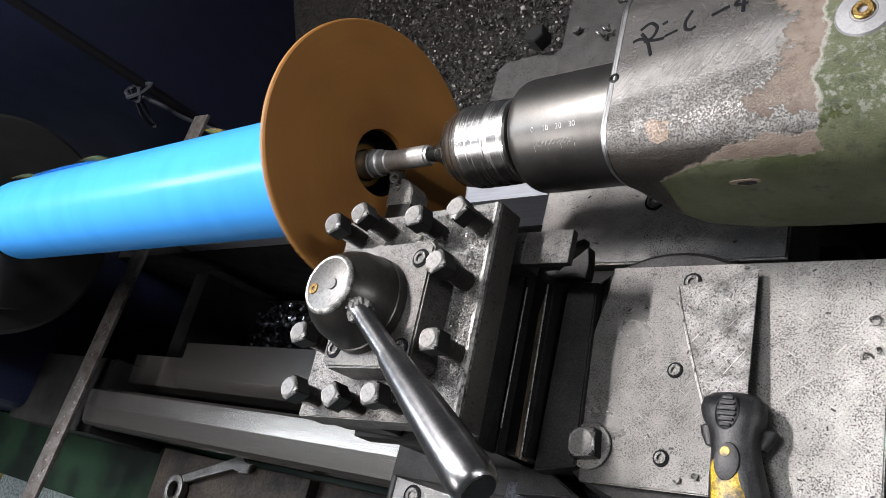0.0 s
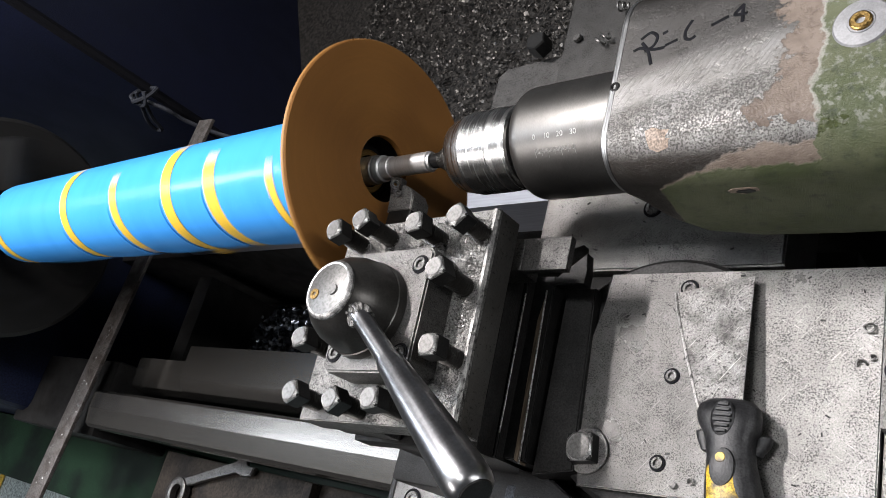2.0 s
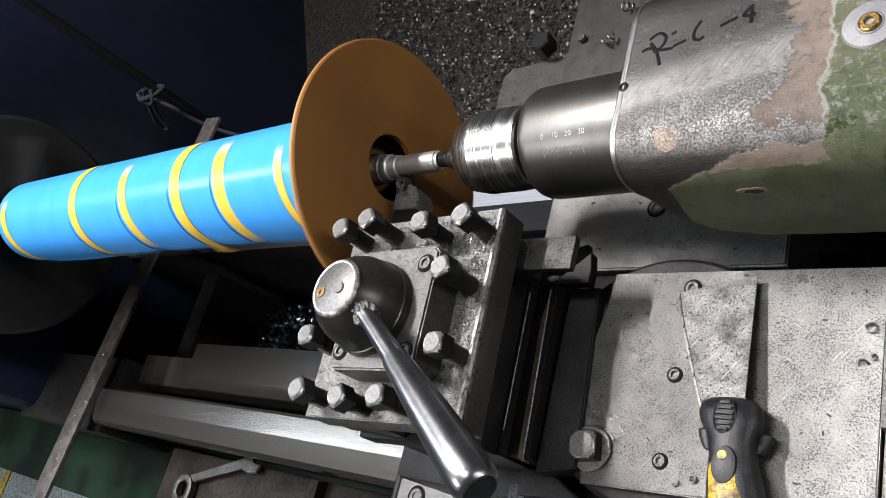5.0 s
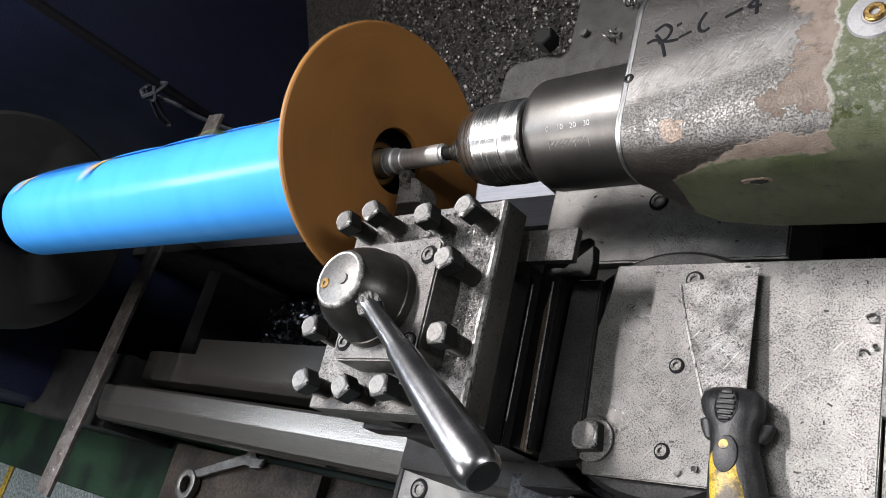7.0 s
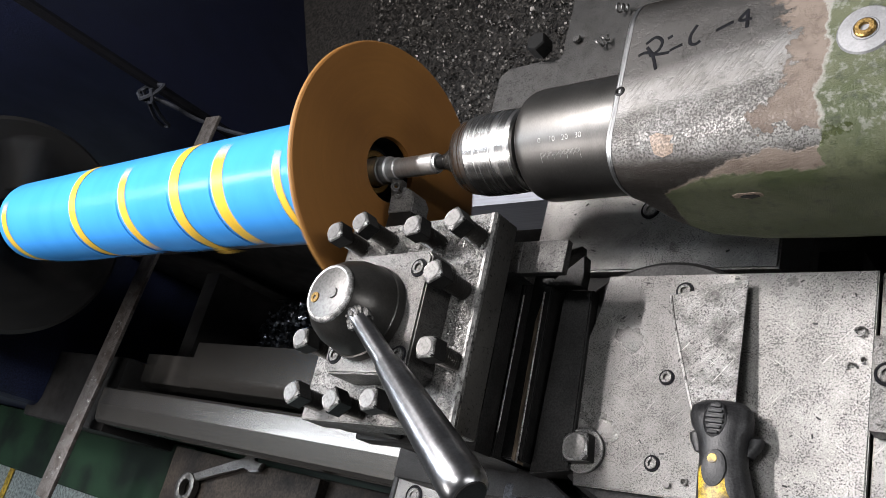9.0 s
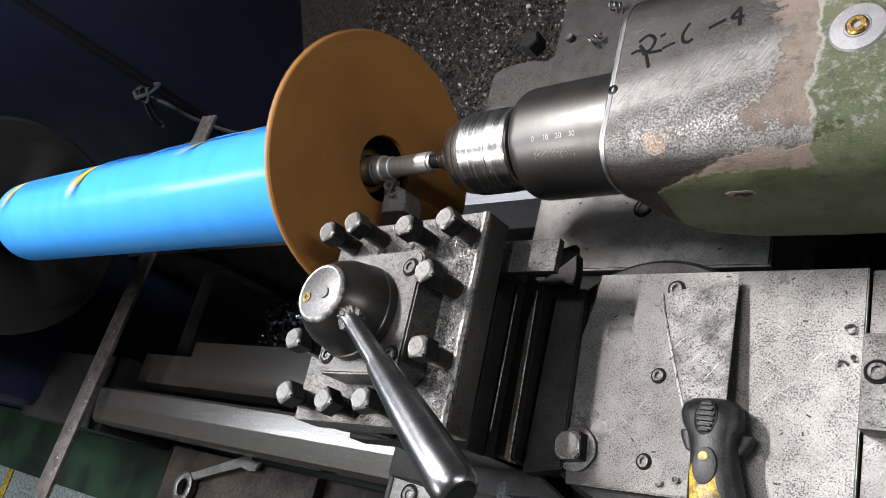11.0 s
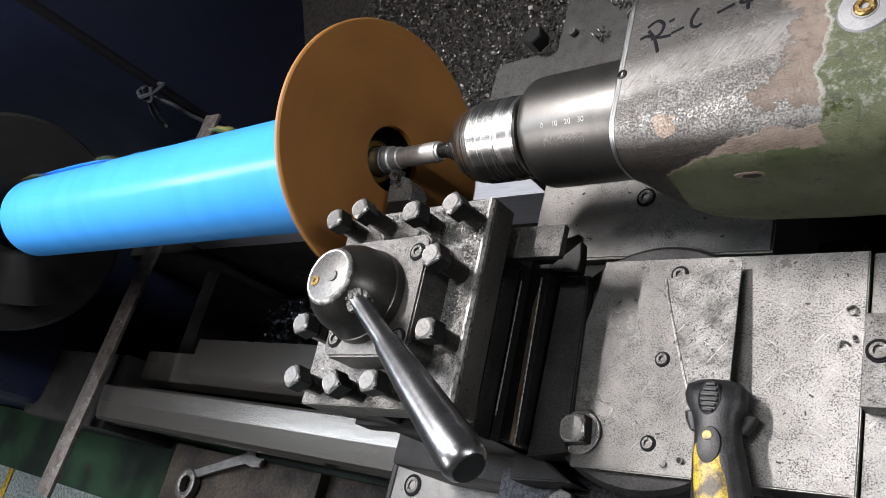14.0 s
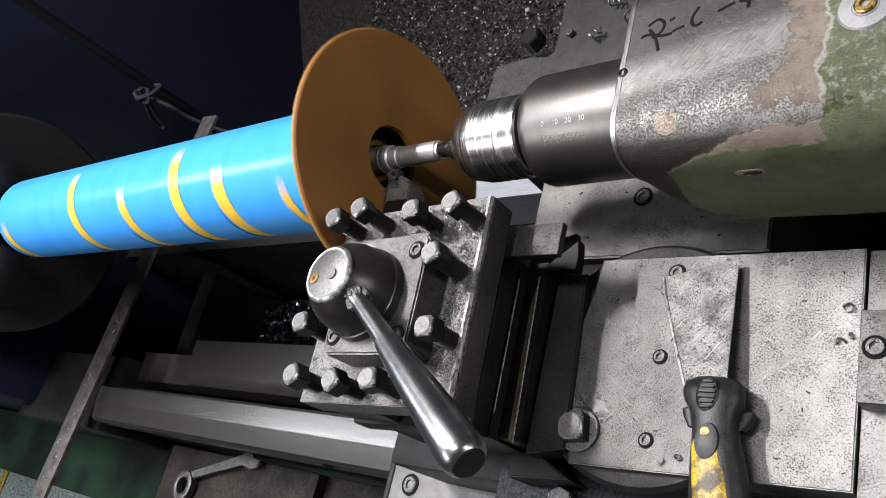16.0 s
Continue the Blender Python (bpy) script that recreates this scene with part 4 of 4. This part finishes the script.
def tool_post():
    t = thing("tool_post", "oily four-way steel tool post with square-head bolts and chrome lever", "tool post", pose(PX, PY, 1.042, 0, 0, YAW))
    Z = -1.042
    P = lambda n, bm, m, l="": part(n, bm, m, t, l, at=pose(0, 0, Z))
    hx, hy = 0.0640, 0.0685
    P("top_plate", prism([(-hx, -hy), (hx, -hy), (hx, hy), (-hx, hy)], 1.0895, 1.112, 0.0007), POST, "gritty steel top plate strewn with chips")
    # thin plate that gives the right side a darker tone than the top
    P("side_face", box(hx - 0.0006, hx + 0.0004, -hy + 0.0006, hy - 0.0006, 1.0897, 1.1080, bevel=0.0003), SIDE, "dark side face")
    bm = bmesh.new()
    section = ((hx - 0.0005, 1.1086), (hx + 0.0006, 1.1086), (hx + 0.0004, 1.1108), (hx - 0.0012, 1.1126), (hx - 0.0030, 1.1127), (hx - 0.0030, 1.1110))
    ends = [[bm.verts.new((x, y, z)) for x, z in section] for y in (-hy + 0.0004, hy - 0.0004)]
    bm.faces.new(ends[0]), bm.faces.new(ends[1])
    for k in range(6):
        bm.faces.new((ends[0][k], ends[0][(k + 1) % 6], ends[1][(k + 1) % 6], ends[1][k]))
    P("worn_edge", bm, EDGE, "bare worn chamfer along the top")
    P("core", box(-0.037, 0.037, -0.041, 0.041, 1.060, 1.0893, bevel=0.001), DARKCAST)
    P("bottom_plate", box(-hx, hx - 0.022, -hy, hy, 1.0425, 1.060, bevel=0.0015), DARKCAST)
    cx, cy = 0.008, -0.003
    P("cap_plate", prism([(cx - 0.036, cy - 0.036), (cx - 0.031, cy - 0.041), (cx + 0.030, cy - 0.041), (cx + 0.034, cy - 0.036), (cx + 0.034, cy + 0.033), (cx + 0.030, cy + 0.037), (cx - 0.031, cy + 0.037), (cx - 0.036, cy + 0.033)], 1.1125, 1.136, 0.0012), CAP, "worn steel cap plate")
    for sx in (-1, 1):
        for sy in (-1, 1):
            socket_screw("cap_screw", 0, 0, 0, 0.0052, t).matrix_basis = pose(cx - 0.001 + sx * 0.0265, cy - 0.002 + sy * 0.0275, 1.136 + Z)
    k = P("clamp_hub", turned([(1.136, 0.0302), (1.142, 0.0300), (1.1425, 0.0292), (1.155, 0.0272), (1.162, 0.0240), (1.168, 0.0194), (1.1703, 0.0170), (1.1703, 0)], 56, pose(0.0, -0.006, 0) @ UP), HUB, "dark round clamping hub")
    part("hub_face", turned([(1.1698, 0.0176), (1.1712, 0.0173), (1.1718, 0.0160), (1.1718, 0)], 48, pose(0.0010, -0.0062, 0) @ UP), HEADFACE, k, "bright worn hub top")
    part("hub_rim", turned([(1.1690, 0.0182), (1.1704, 0.0183), (1.1716, 0.0175), (1.1721, 0.0166), (1.1719, 0.0156)], 48, pose(0.0010, -0.0062, 0) @ UP, close=False), WORNRIM, k, "bare worn rim of the hub")
    part("brass_plug", turned([(1.1716, 0.0034), (1.1724, 0.0032), (1.1724, 0.0013), (1.1712, 0.0010), (1.1712, 0)], 20, pose(-0.0090, -0.0090, 0) @ UP), BRASS, k)
    part("steel_pin", turned([(1.172, 0.0034), (1.1728, 0.003), (1.1728, 0)], 20, pose(0.006, -0.007, 0) @ UP), HEADFACE, k)
    part("set_screw", turned([(0.0, 0.0042), (0.0012, 0.0040), (0.0016, 0.0030), (0.0008, 0.0018), (0.0008, 0)], 18), HUB, k, at=Matrix.Translation((0.0235, -0.0180, 1.1475)) @ pose(0, 0, 0, 0, -8, -27))
    # lever
    a, b = Vector((0.0129, -0.0125, 1.1600)), Vector((0.1320, -0.1075, 1.1720))
    d = b - a
    L = d.length
    m = Matrix.Translation(a) @ d.to_track_quat("X", "Z").to_matrix().to_4x4()
    lv = P("lever", turned([(0.0, 0.0066), (0.010, 0.0064), (0.014, 0.0058), (0.02, 0.0057), (0.36 * L, 0.0060), (0.362 * L, 0.0057), (0.364 * L, 0.0072), (0.45 * L, 0.0081), (0.62 * L, 0.0097), (0.80 * L, 0.0110), (0.92 * L, 0.0115), (0.96 * L, 0.0113), (0.985 * L, 0.0103), (0.995 * L, 0.0088), (L, 0.0080), (L * 1.001, 0)], 40, m), CHROME, "shiny worn chrome lever")
    part("lever_end", turned([(L * 0.9985, 0.0083), (L * 1.003, 0.0078), (L * 1.005, 0.006), (L * 1.005, 0)], 32, m), BLACK, lv)
    bm = bmesh.new()
    wr = random.Random(12)
    for i in range(46):
        w = 2 * math.pi * i / 23 + wr.uniform(-0.2, 0.2)
        q = wr.uniform(0.0050, 0.0064)
        bmesh.ops.create_icosphere(bm, subdivisions=1, radius=wr.uniform(0.0012, 0.0030), matrix=m @ Matrix.Translation((wr.uniform(0.0030, 0.0125), q * math.cos(w), q * math.sin(w))) @ Matrix.Diagonal((1.5, 0.9, 0.9, 1)))
    part("weld", bm, EDGE, lv, "bright lumpy weld bead")
    # square-head clamping bolts
    rot = pose(0, 0, 0, 0, 0, -YAW)
    for x, y, zt, a in ((-0.1525, -0.0552, 1.142, 20), (-0.1255, -0.0517, 1.1455, 35), (-0.0809, -0.0553, 1.142, 10), (-0.0484, -0.0530, 1.142, 40), (-0.0515, -0.0876, 1.1445, 25), (-0.0458, -0.1318, 1.140, 5), (-0.1526, -0.131, 1.142, 15), (-0.1488, -0.1654, 1.139, 30), (-0.1101, -0.1673, 1.140, 38), (-0.0789, -0.1643, 1.140, 12)):
        p = rot @ Vector((x - PX, y - PY, 0))
        bolt = part("clamp_bolt", square_head(0.0060, -0.0128, a), BLACK, t, "square-head clamp bolt", at=pose(p.x, p.y, zt + Z))
        part("head_face", square_face(0.0060, a), (WORNRIM, HEADFACE), bolt, "bright worn bolt face", smooth=False)
        prof = [(-0.0126, 0.0045)]
        z = -0.0128
        while z > -(zt - 1.100):
            prof += [(z, 0.0038), (z - 0.0008, 0.0060), (z - 0.0011, 0.0060), (z - 0.0019, 0.0038)]
            z -= 0.0020
        part("thread", turned(prof, 20, UP), HUB, bolt)
    CREEPING.append(t)
    # loose chips on the post
    rng = random.Random(8)
    bm = bmesh.new()
    for i in range(3600):
        k = rng.random()
        if k < 0.55:
            x, y = rng.gauss(-0.085, 0.034), rng.gauss(-0.054, 0.009)
        elif k < 0.75:
            x, y = rng.gauss(-0.052, 0.007), rng.gauss(-0.085, 0.035)
        else:
            x, y = rng.uniform(-0.164, -0.042), rng.uniform(-0.172, -0.04)
        if not (-0.163 < x < -0.043 and -0.171 < y < -0.041) or (-0.131 < x < -0.058 and -0.151 < y < -0.067):
            continue
        s = rng.uniform(0.00025, 0.0007) * (2.0 if rng.random() < 0.06 else 1)
        add_box(bm, -s, s, -s * 0.45, s * 0.45, -s * 0.3, s * 0.3, bevel=0, turn=Matrix.Translation((x, y, 1.1122 + s * rng.uniform(0.2, 1.2))) @ Euler((rng.uniform(-.9, .9), rng.uniform(-.9, .9), rng.uniform(0, 6))).to_matrix().to_4x4())
    ch = part("loose_chips", bm, GRIT, smooth=False)
    tagged(ch, "small steel chips scattered on the tool post", "swarf", kind="stuff")
    CREEPING.append(ch)
    # grit on the slide plate and the saddle
    bm = bmesh.new()
    for i in range(900):
        if rng.random() < 0.6:
            x, y, z = rng.uniform(-0.006, 0.15), rng.uniform(-0.170, -0.043), 1.0222
        else:
            x, y, z = rng.uniform(-0.10, 0.08), rng.uniform(-0.012, 0.05), 0.9822
        s = rng.uniform(0.0002, 0.0005) * (3.0 if rng.random() < 0.06 else 1)
        add_box(bm, -s, s, -s * 0.35, s * 0.35, 0, s * 0.4, bevel=0, turn=Matrix.Translation((x, y, z)) @ pose(0, 0, 0, 0, 0, rng.uniform(0, 360)))
    # fine curled hairs of swarf
    for i in range(190):
        x, y = rng.uniform(-0.004, 0.149), rng.uniform(-0.170, -0.043)
        r, a0, arc, h = rng.uniform(0.0004, 0.0016), rng.uniform(0, 6.3), rng.uniform(0.5, 1.8), rng.uniform(0.00007, 0.00013)
        run = []
        for q in range(6):
            a = a0 + arc * q / 5
            run.append([bm.verts.new((x + (r + d) * math.cos(a), y + (r + d) * math.sin(a), 1.02215 + 0.0003 * (q % 2 == 0) + z)) for d, z in ((-h, 0), (h, 0), (0, 2 * h))])
        for u, v in zip(run, run[1:]):
            for q in range(3):
                bm.faces.new((u[q], u[(q + 1) % 3], v[(q + 1) % 3], v[q]))
    gr = part("slide_grit", bm, [BLACK], smooth=False)
    tagged(gr, "dark grit and tiny chips on the slide plates", "swarf", kind="stuff")
    CREEPING.append(gr)


def curl(name, place, turns, r, pitch, wire, spin):
    """A curled ribbon of swarf."""
    rng = random.Random(name + str(place))
    n = int(turns * 14)
    pts = [(r * (1 - 0.4 * k / n) * math.cos(k * 0.45), r * (1 - 0.4 * k / n) * math.sin(k * 0.45), pitch * k / 14 + rng.uniform(-0.1, 0.1) * r) for k in range(n)]
    c = thing("swarf_curl", "bright curled steel turning lying on the carriage", "swarf", pose(*place, *spin), group="swarf curls on the carriage")
    part("ribbon", tube_along(pts, wire, 5), HEADFACE, c)
    CREEPING.append(c)


def curls():
    curl("a", (-0.1685, 0.0080, 1.0868), 2.6, 0.0032, 0.0022, 0.0007, (20, 60, 30))
    curl("b", (-0.1650, 0.0020, 1.0850), 2.0, 0.0026, 0.0018, 0.0006, (60, 30, 80))
    curl("c", (-0.0790, -0.0610, 1.1155), 3.0, 0.0034, 0.0020, 0.0006, (80, 10, 40))
    curl("d", (-0.1230, -0.0600, 1.1145), 2.0, 0.0026, 0.0016, 0.0006, (70, 40, 10))
    curl("e", (-0.0500, 0.2050, 0.9870), 3.0, 0.0050, 0.0060, 0.0010, (90, 10, 30))
    curl("f", (-0.0850, 0.1900, 0.9865), 2.2, 0.0042, 0.0060, 0.0010, (85, 20, 120))
    curl("g", (-0.0720, 0.2250, 0.9870), 2.5, 0.0040, 0.0050, 0.0009, (90, 0, 75))
    for k, (x, y, r) in enumerate(((0.1415, -0.0952, 0.0028), (0.1470, -0.0912, 0.0016), (0.1449, -0.0750, 0.0030), (0.0515, -0.1685, 0.0022), (0.0610, -0.1654, 0.0020))):
        curl("plate%d" % k, (x, y, 1.0232), 0.7 + 0.25 * (k % 3), r, 0.0006, 0.0006, (6, 4, 70 * k))
    curl("h", (0.0130, -0.0040, 0.9850), 1.0, 0.0030, 0.0010, 0.0006, (10, 10, 0))


def tools():
    """The cutting tool, and a second shank held in the far slot."""
    t = thing("cutting_tool", "black indexable turning tool clamped in the tool post", "cutting tool", pose(-0.16, -0.09, 1.061))
    inv = pose(0.16, 0.09, -1.061)
    part("shank", box(-0.172, -0.149, -0.172, -0.010, 1.0605, 1.0815, bevel=0.001), BLACK, t, at=inv)
    part("head", prism([(-0.1735, -0.011), (-0.1490, -0.011), (-0.1500, 0.000), (-0.1560, 0.008), (-0.1770, 0.0165), (-0.1745, 0.004)], 1.064, 1.0822, 0.0008), POST, t, at=inv)
    part("insert", prism([(-0.1785, 0.0185), (-0.1740, 0.004), (-0.1635, 0.006), (-0.1660, 0.0165)], 1.0780, 1.0835, 0.0004), CAP, t, "grey carbide insert", at=inv)
    part("insert_screw", turned([(1.0835, 0.0022), (1.0842, 0.002), (1.0842, 0)], 14, pose(-0.1700, 0.0115, 0) @ UP), BRASS, t, at=inv)
    CREEPING.append(t)
    s = thing("spare_tool_shank", "plain steel tool shank clamped in the far slot", "tool shank", pose(-0.07, -0.05, 1.061))
    bm = box(-0.148, -0.040, -0.0625, -0.0405, 1.0605, 1.0805, bevel=0.001)
    add_box(bm, -0.0405, -0.0072, -0.0625, -0.0405, 1.0745, 1.0803, bevel=0.0008)
    part("shank", bm, GRIME, s, at=pose(0.07, 0.05, -1.061))
    CREEPING.append(s)
    f = thing("front_tool_shank", "worn steel tool bit clamped in the front slot", "tool shank", pose(-0.15, -0.16, 1.061))
    part("shank", box(-0.1720, -0.120, -0.1735, -0.1520, 1.0605, 1.080, bevel=0.0012), CAP, f, at=pose(0.15, 0.16, -1.061))
    CREEPING.append(f)


def scraper():
    """Putty knife lying on the cross slide."""
    s = thing("scraper", "worn putty knife with black-yellow grip lying on the slide", "scraper", pose(0.07, -0.11, 1.0225))
    inv = pose(-0.07, 0.11, -1.0225)
    # blade: thin, rising a little towards the grip
    bm = bmesh.new()
    rows = []
    for k in range(9):
        v = k / 8
        y = -0.0465 - 0.084 * v
        xl = 0.0368 + 0.0285 * v ** 1.1
        xr = 0.0845 + 0.0045 * v
        yl = y - 0.0090 * (1 - v)
        z = 1.0242 + 0.0085 * v
        rows.append([bm.verts.new(p) for p in ((xl, yl, z), ((xl + xr) / 2, (yl + y) / 2, z + 0.0022), (xr + 0.0009, y - 0.0009, z + 0.0052), (xr + 0.0009, y - 0.0009, z + 0.0043), ((xl + xr) / 2, (yl + y) / 2, z + 0.0013), (xl, yl, z - 0.0009))])
    for a, b in zip(rows, rows[1:]):
        for i in range(6):
            bm.faces.new((a[i], a[(i + 1) % 6], b[(i + 1) % 6], b[i]))
    bm.faces.new(rows[0]), bm.faces.new(rows[-1])
    rims = [[v.co.copy() for v in (r[0], r[2])] for r in rows]
    part("blade", bm, BLADE, s, "dull scratched steel blade", at=inv)
    part("blade_edge", tube_along([r[0] + Vector((0.0003, 0, -0.0002)) for r in rims], 0.0010, 6), EDGE, s, "bare bright edge of the blade", at=inv)

    def grip(name, mat, secs, label="", seg=28):
        bm = bmesh.new()
        rings = []
        for x, y, z, w, h in secs:
            rings.append([bm.verts.new((x + w * math.copysign(abs(math.cos(a)) ** 0.75, math.cos(a)), y, z + h * math.copysign(abs(math.sin(a)) ** 0.75, math.sin(a)))) for a in (2 * math.pi * i / seg for i in range(seg))])
        for a, b in zip(rings, rings[1:]):
            for i in range(seg):
                bm.faces.new((a[i], a[(i + 1) % seg], b[(i + 1) % seg], b[i]))
        bm.faces.new(rings[0]), bm.faces.new(rings[-1])
        return part(name, bm, mat, s, label, at=inv)

    hz = 1.0360

    def mid(y):
        return 0.0830 + max(0.0, -0.130 - y) * 0.18

    rows = ((-0.1215, 0.007, 0.004, -0.003), (-0.1230, 0.0125, 0.0070, -0.002), (-0.1265, 0.0160, 0.0092, 0), (-0.1320, 0.0168, 0.0102, 0.001), (-0.1375, 0.0158, 0.0105, 0.001), (-0.1420, 0.0132, 0.0105, 0.001), (-0.1470, 0.0122, 0.0106, 0.001), (-0.1550, 0.0120, 0.0108, 0.001), (-0.168, 0.0140, 0.0112, 0.001), (-0.188, 0.0162, 0.0118, 0), (-0.215, 0.0165, 0.0118, 0), (-0.24, 0.012, 0.0105, 0), (-0.246, 0.006, 0.006, 0))
    g = grip("grip", RUBBER, [(mid(y), y, hz + dz, w, h) for y, w, h, dz in rows], "black rubber grip")
    part("thumb_pad", turned([(0, 0.0075), (0.0006, 0.0072), (0.0010, 0.0066), (0.0006, 0.0060), (0.0004, 0)], 32, UP), RUBBER, s, at=inv @ pose(0.0838, -0.1345, hz + 0.0108) @ Matrix.Diagonal((0.85, 1.35, 1, 1)))
    for i in range(6):
        y = -0.1275 - i * 0.0028
        w = 0.0052 - abs(i - 2.5) * 0.0009
        part("grip_rib", box(0.0838 - w, 0.0838 + w, y - 0.0009, y + 0.0009, hz + 0.0095, hz + 0.0128, bevel=0.0007), RUBBER, g)
    for sx in (-1, 1):
        cx = mid(-0.14)
        grip("guard", RUBBER, [(cx + sx * 0.0165, -0.1385, hz - 0.005, 0.002, 0.0015), (cx + sx * 0.0160, -0.1400, hz - 0.005, 0.0042, 0.004), (cx + sx * 0.0150, -0.1440, hz - 0.005, 0.0042, 0.0042), (cx + sx * 0.0125, -0.1500, hz - 0.004, 0.003, 0.004)])
    rows = ((-0.1590, 0.0088, 0.0046), (-0.1610, 0.0098, 0.0054), (-0.178, 0.0106, 0.0060), (-0.208, 0.0112, 0.0062), (-0.232, 0.0090, 0.0052))
    grip("yellow_panel", YELLOWP, [(mid(y) - 0.0015, y, hz + 0.0068, w, h) for y, w, h in rows], "scuffed yellow grip panel")
    part("tongue", turned([(0, 0.0066), (0.0012, 0.0062), (0.0018, 0.004), (0.0018, 0)], 28, UP), RUBBER, s, at=inv @ pose(mid(-0.16) - 0.0015, -0.1600, hz + 0.0117) @ Matrix.Diagonal((1.0, 1.5, 1, 1)))
    part("hang_dot", turned([(0, 0.0027), (0.0006, 0.0024), (0.0006, 0)], 20, UP), YELLOWP, s, at=inv @ pose(mid(-0.155) - 0.0015, -0.1555, hz + 0.0133))
    CREEPING.append(s)


BLADE = material("scratched_blade", (0.33, 0.323, 0.31), 0.34, 0.85, (0.11, 0.107, 0.101), scale=62, fine=1700, bump=0.9, speck=0.9, scratch=0.6, mask=(0.45, 0.70))
FILLER = material("pale_filler", (0.25, 0.19, 0.145), 0.6, 0.0, (0.18, 0.13, 0.095), scale=120, fine=900)

# ---- loose things at the headstock end ----


def loose_things():
    b = thing("steel_strip", "long rusty steel strip laid across the bed ways", "steel strip", pose(-0.9, -0.1, 0.86))
    inv = pose(0.9, 0.1, -0.86)
    m = Matrix.Translation((-0.999, -0.312, 0.8535)) @ pose(0, 0, 0, 0, 0, -5.3)
    part("strip", box(-0.021, 0.021, 0.0, 0.66, 0, 0.006, bevel=0.001, turn=m), STRIPM, b, at=inv)
    rng = random.Random(3)
    for i in range(26):
        x, y = rng.uniform(-0.016, 0.016), rng.uniform(0.02, 0.30)
        q = m @ Vector((x, y, 0.0062))
        part("rust_fleck", turned([(0, 0.0022), (0.0006, 0.0015), (0.0006, 0)], 6, UP), GRIT, b, at=inv @ Matrix.Translation(q))
    w = thing("open_end_wrench", "grimy grey steel open-end wrench on the front tray", "wrench", pose(-0.745, -0.212, 0.736))
    d = Vector((0.155, 0.052, 0)).normalized()
    a = math.degrees(math.atan2(d.y, d.x))
    head = [(0.0, -0.006), (0.12, -0.006), (0.128, -0.014), (0.150, -0.018), (0.158, -0.008), (0.140, -0.003), (0.138, 0.006), (0.158, 0.013), (0.150, 0.020), (0.130, 0.016), (0.12, 0.006), (0.0, 0.006)]
    part("shaft", prism([(x - 0.09, y) for x, y in head], 0.0, 0.007, 0.0015), CAP, w, at=pose(0.02, 0.01, 0.004, 0, 0, a))
    part("ring_end", turned([(0, 0.022), (0.010, 0.022), (0.011, 0.020), (0.011, 0.014), (0.010, 0.012), (0.0, 0.012), (0, 0.022)], 32, UP, close=False), CAP, w, at=pose(-0.070, -0.033, 0.003))
    tr = thing("front_tray", "dark rusty oily tray along the front of the bed", "tray", pose(-0.6, -0.3, 0.66))
    inv3 = pose(0.6, 0.3, -0.66)
    part("tray_floor", box(-0.893, -0.28, -0.46, -0.190, 0.70, 0.735, bevel=0.003), TRAYM, tr, at=inv3)
    part("tray_lip", box(-0.893, -0.28, -0.475, -0.461, 0.70, 0.765, bevel=0.003), TRAYM, tr, at=inv3)
    part("divider", box(-0.545, -0.530, -0.46, -0.192, 0.7352, 0.752, bevel=0.002), TRAYM, tr, at=inv3)



setting()
splash_guard()
chip_pan()
coarse_swarf()
lathe_bed()
headstock()
CHUCK = chuck()
ROLLER = roller()
tailstock()
carriage()
tool_post()
tools()
curls()
scraper()
loose_things()


# ---- what moves ----
SPIN = 2268.0  # degrees a second, about
TURNED_TO = ((0.0, 218), (0.5, 260), (1.0, 316), (1.5, 24), (2.0, 56), (2.5, 124), (3.0, 192), (3.5, 236), (4.0, 296), (6.5, 209), (7.0, 254), (7.5, 233), (8.0, 292), (8.5, 4), (9.0, 48), (11.5, 320), (12.0, 26), (12.5, 58), (13.0, 123), (13.5, 195), (14.0, 230), (14.5, 291), (15.0, 347), (15.5, 40), (16.0, 84))


def spindle_angles():
    """The spindle's angle step by step, through the angles above, in whole turns where nothing is known."""
    marks = [(0.0, float(TURNED_TO[0][1]))]
    for t, a in TURNED_TO[1:]:
        t0, a0 = marks[-1]
        guess = a0 + SPIN * (t - t0)
        marks.append((t, a + 360.0 * round((guess - a) / 360.0)))
    ts, angles = zip(*marks)
    return [float(v) for v in np.interp([k / FPS for k in range(16 * FPS + 1)], ts, angles)]


def motions():
    angles = spindle_angles()
    for ob, x in ((ROLLER, -0.194), (CHUCK, -0.90)):
        walk(ob, [(k / FPS, pose(x, AY, AZ, a % 360.0)) for k, a in enumerate(angles)])
    for ob in CREEPING:
        m = ob.matrix_basis.copy()
        walk(ob, [(t, Matrix.Translation((FEED * (t - 7.0), 0, 0)) @ m) for t in (0.0, 4.0, 8.0, 12.0, 16.0)])


motions()
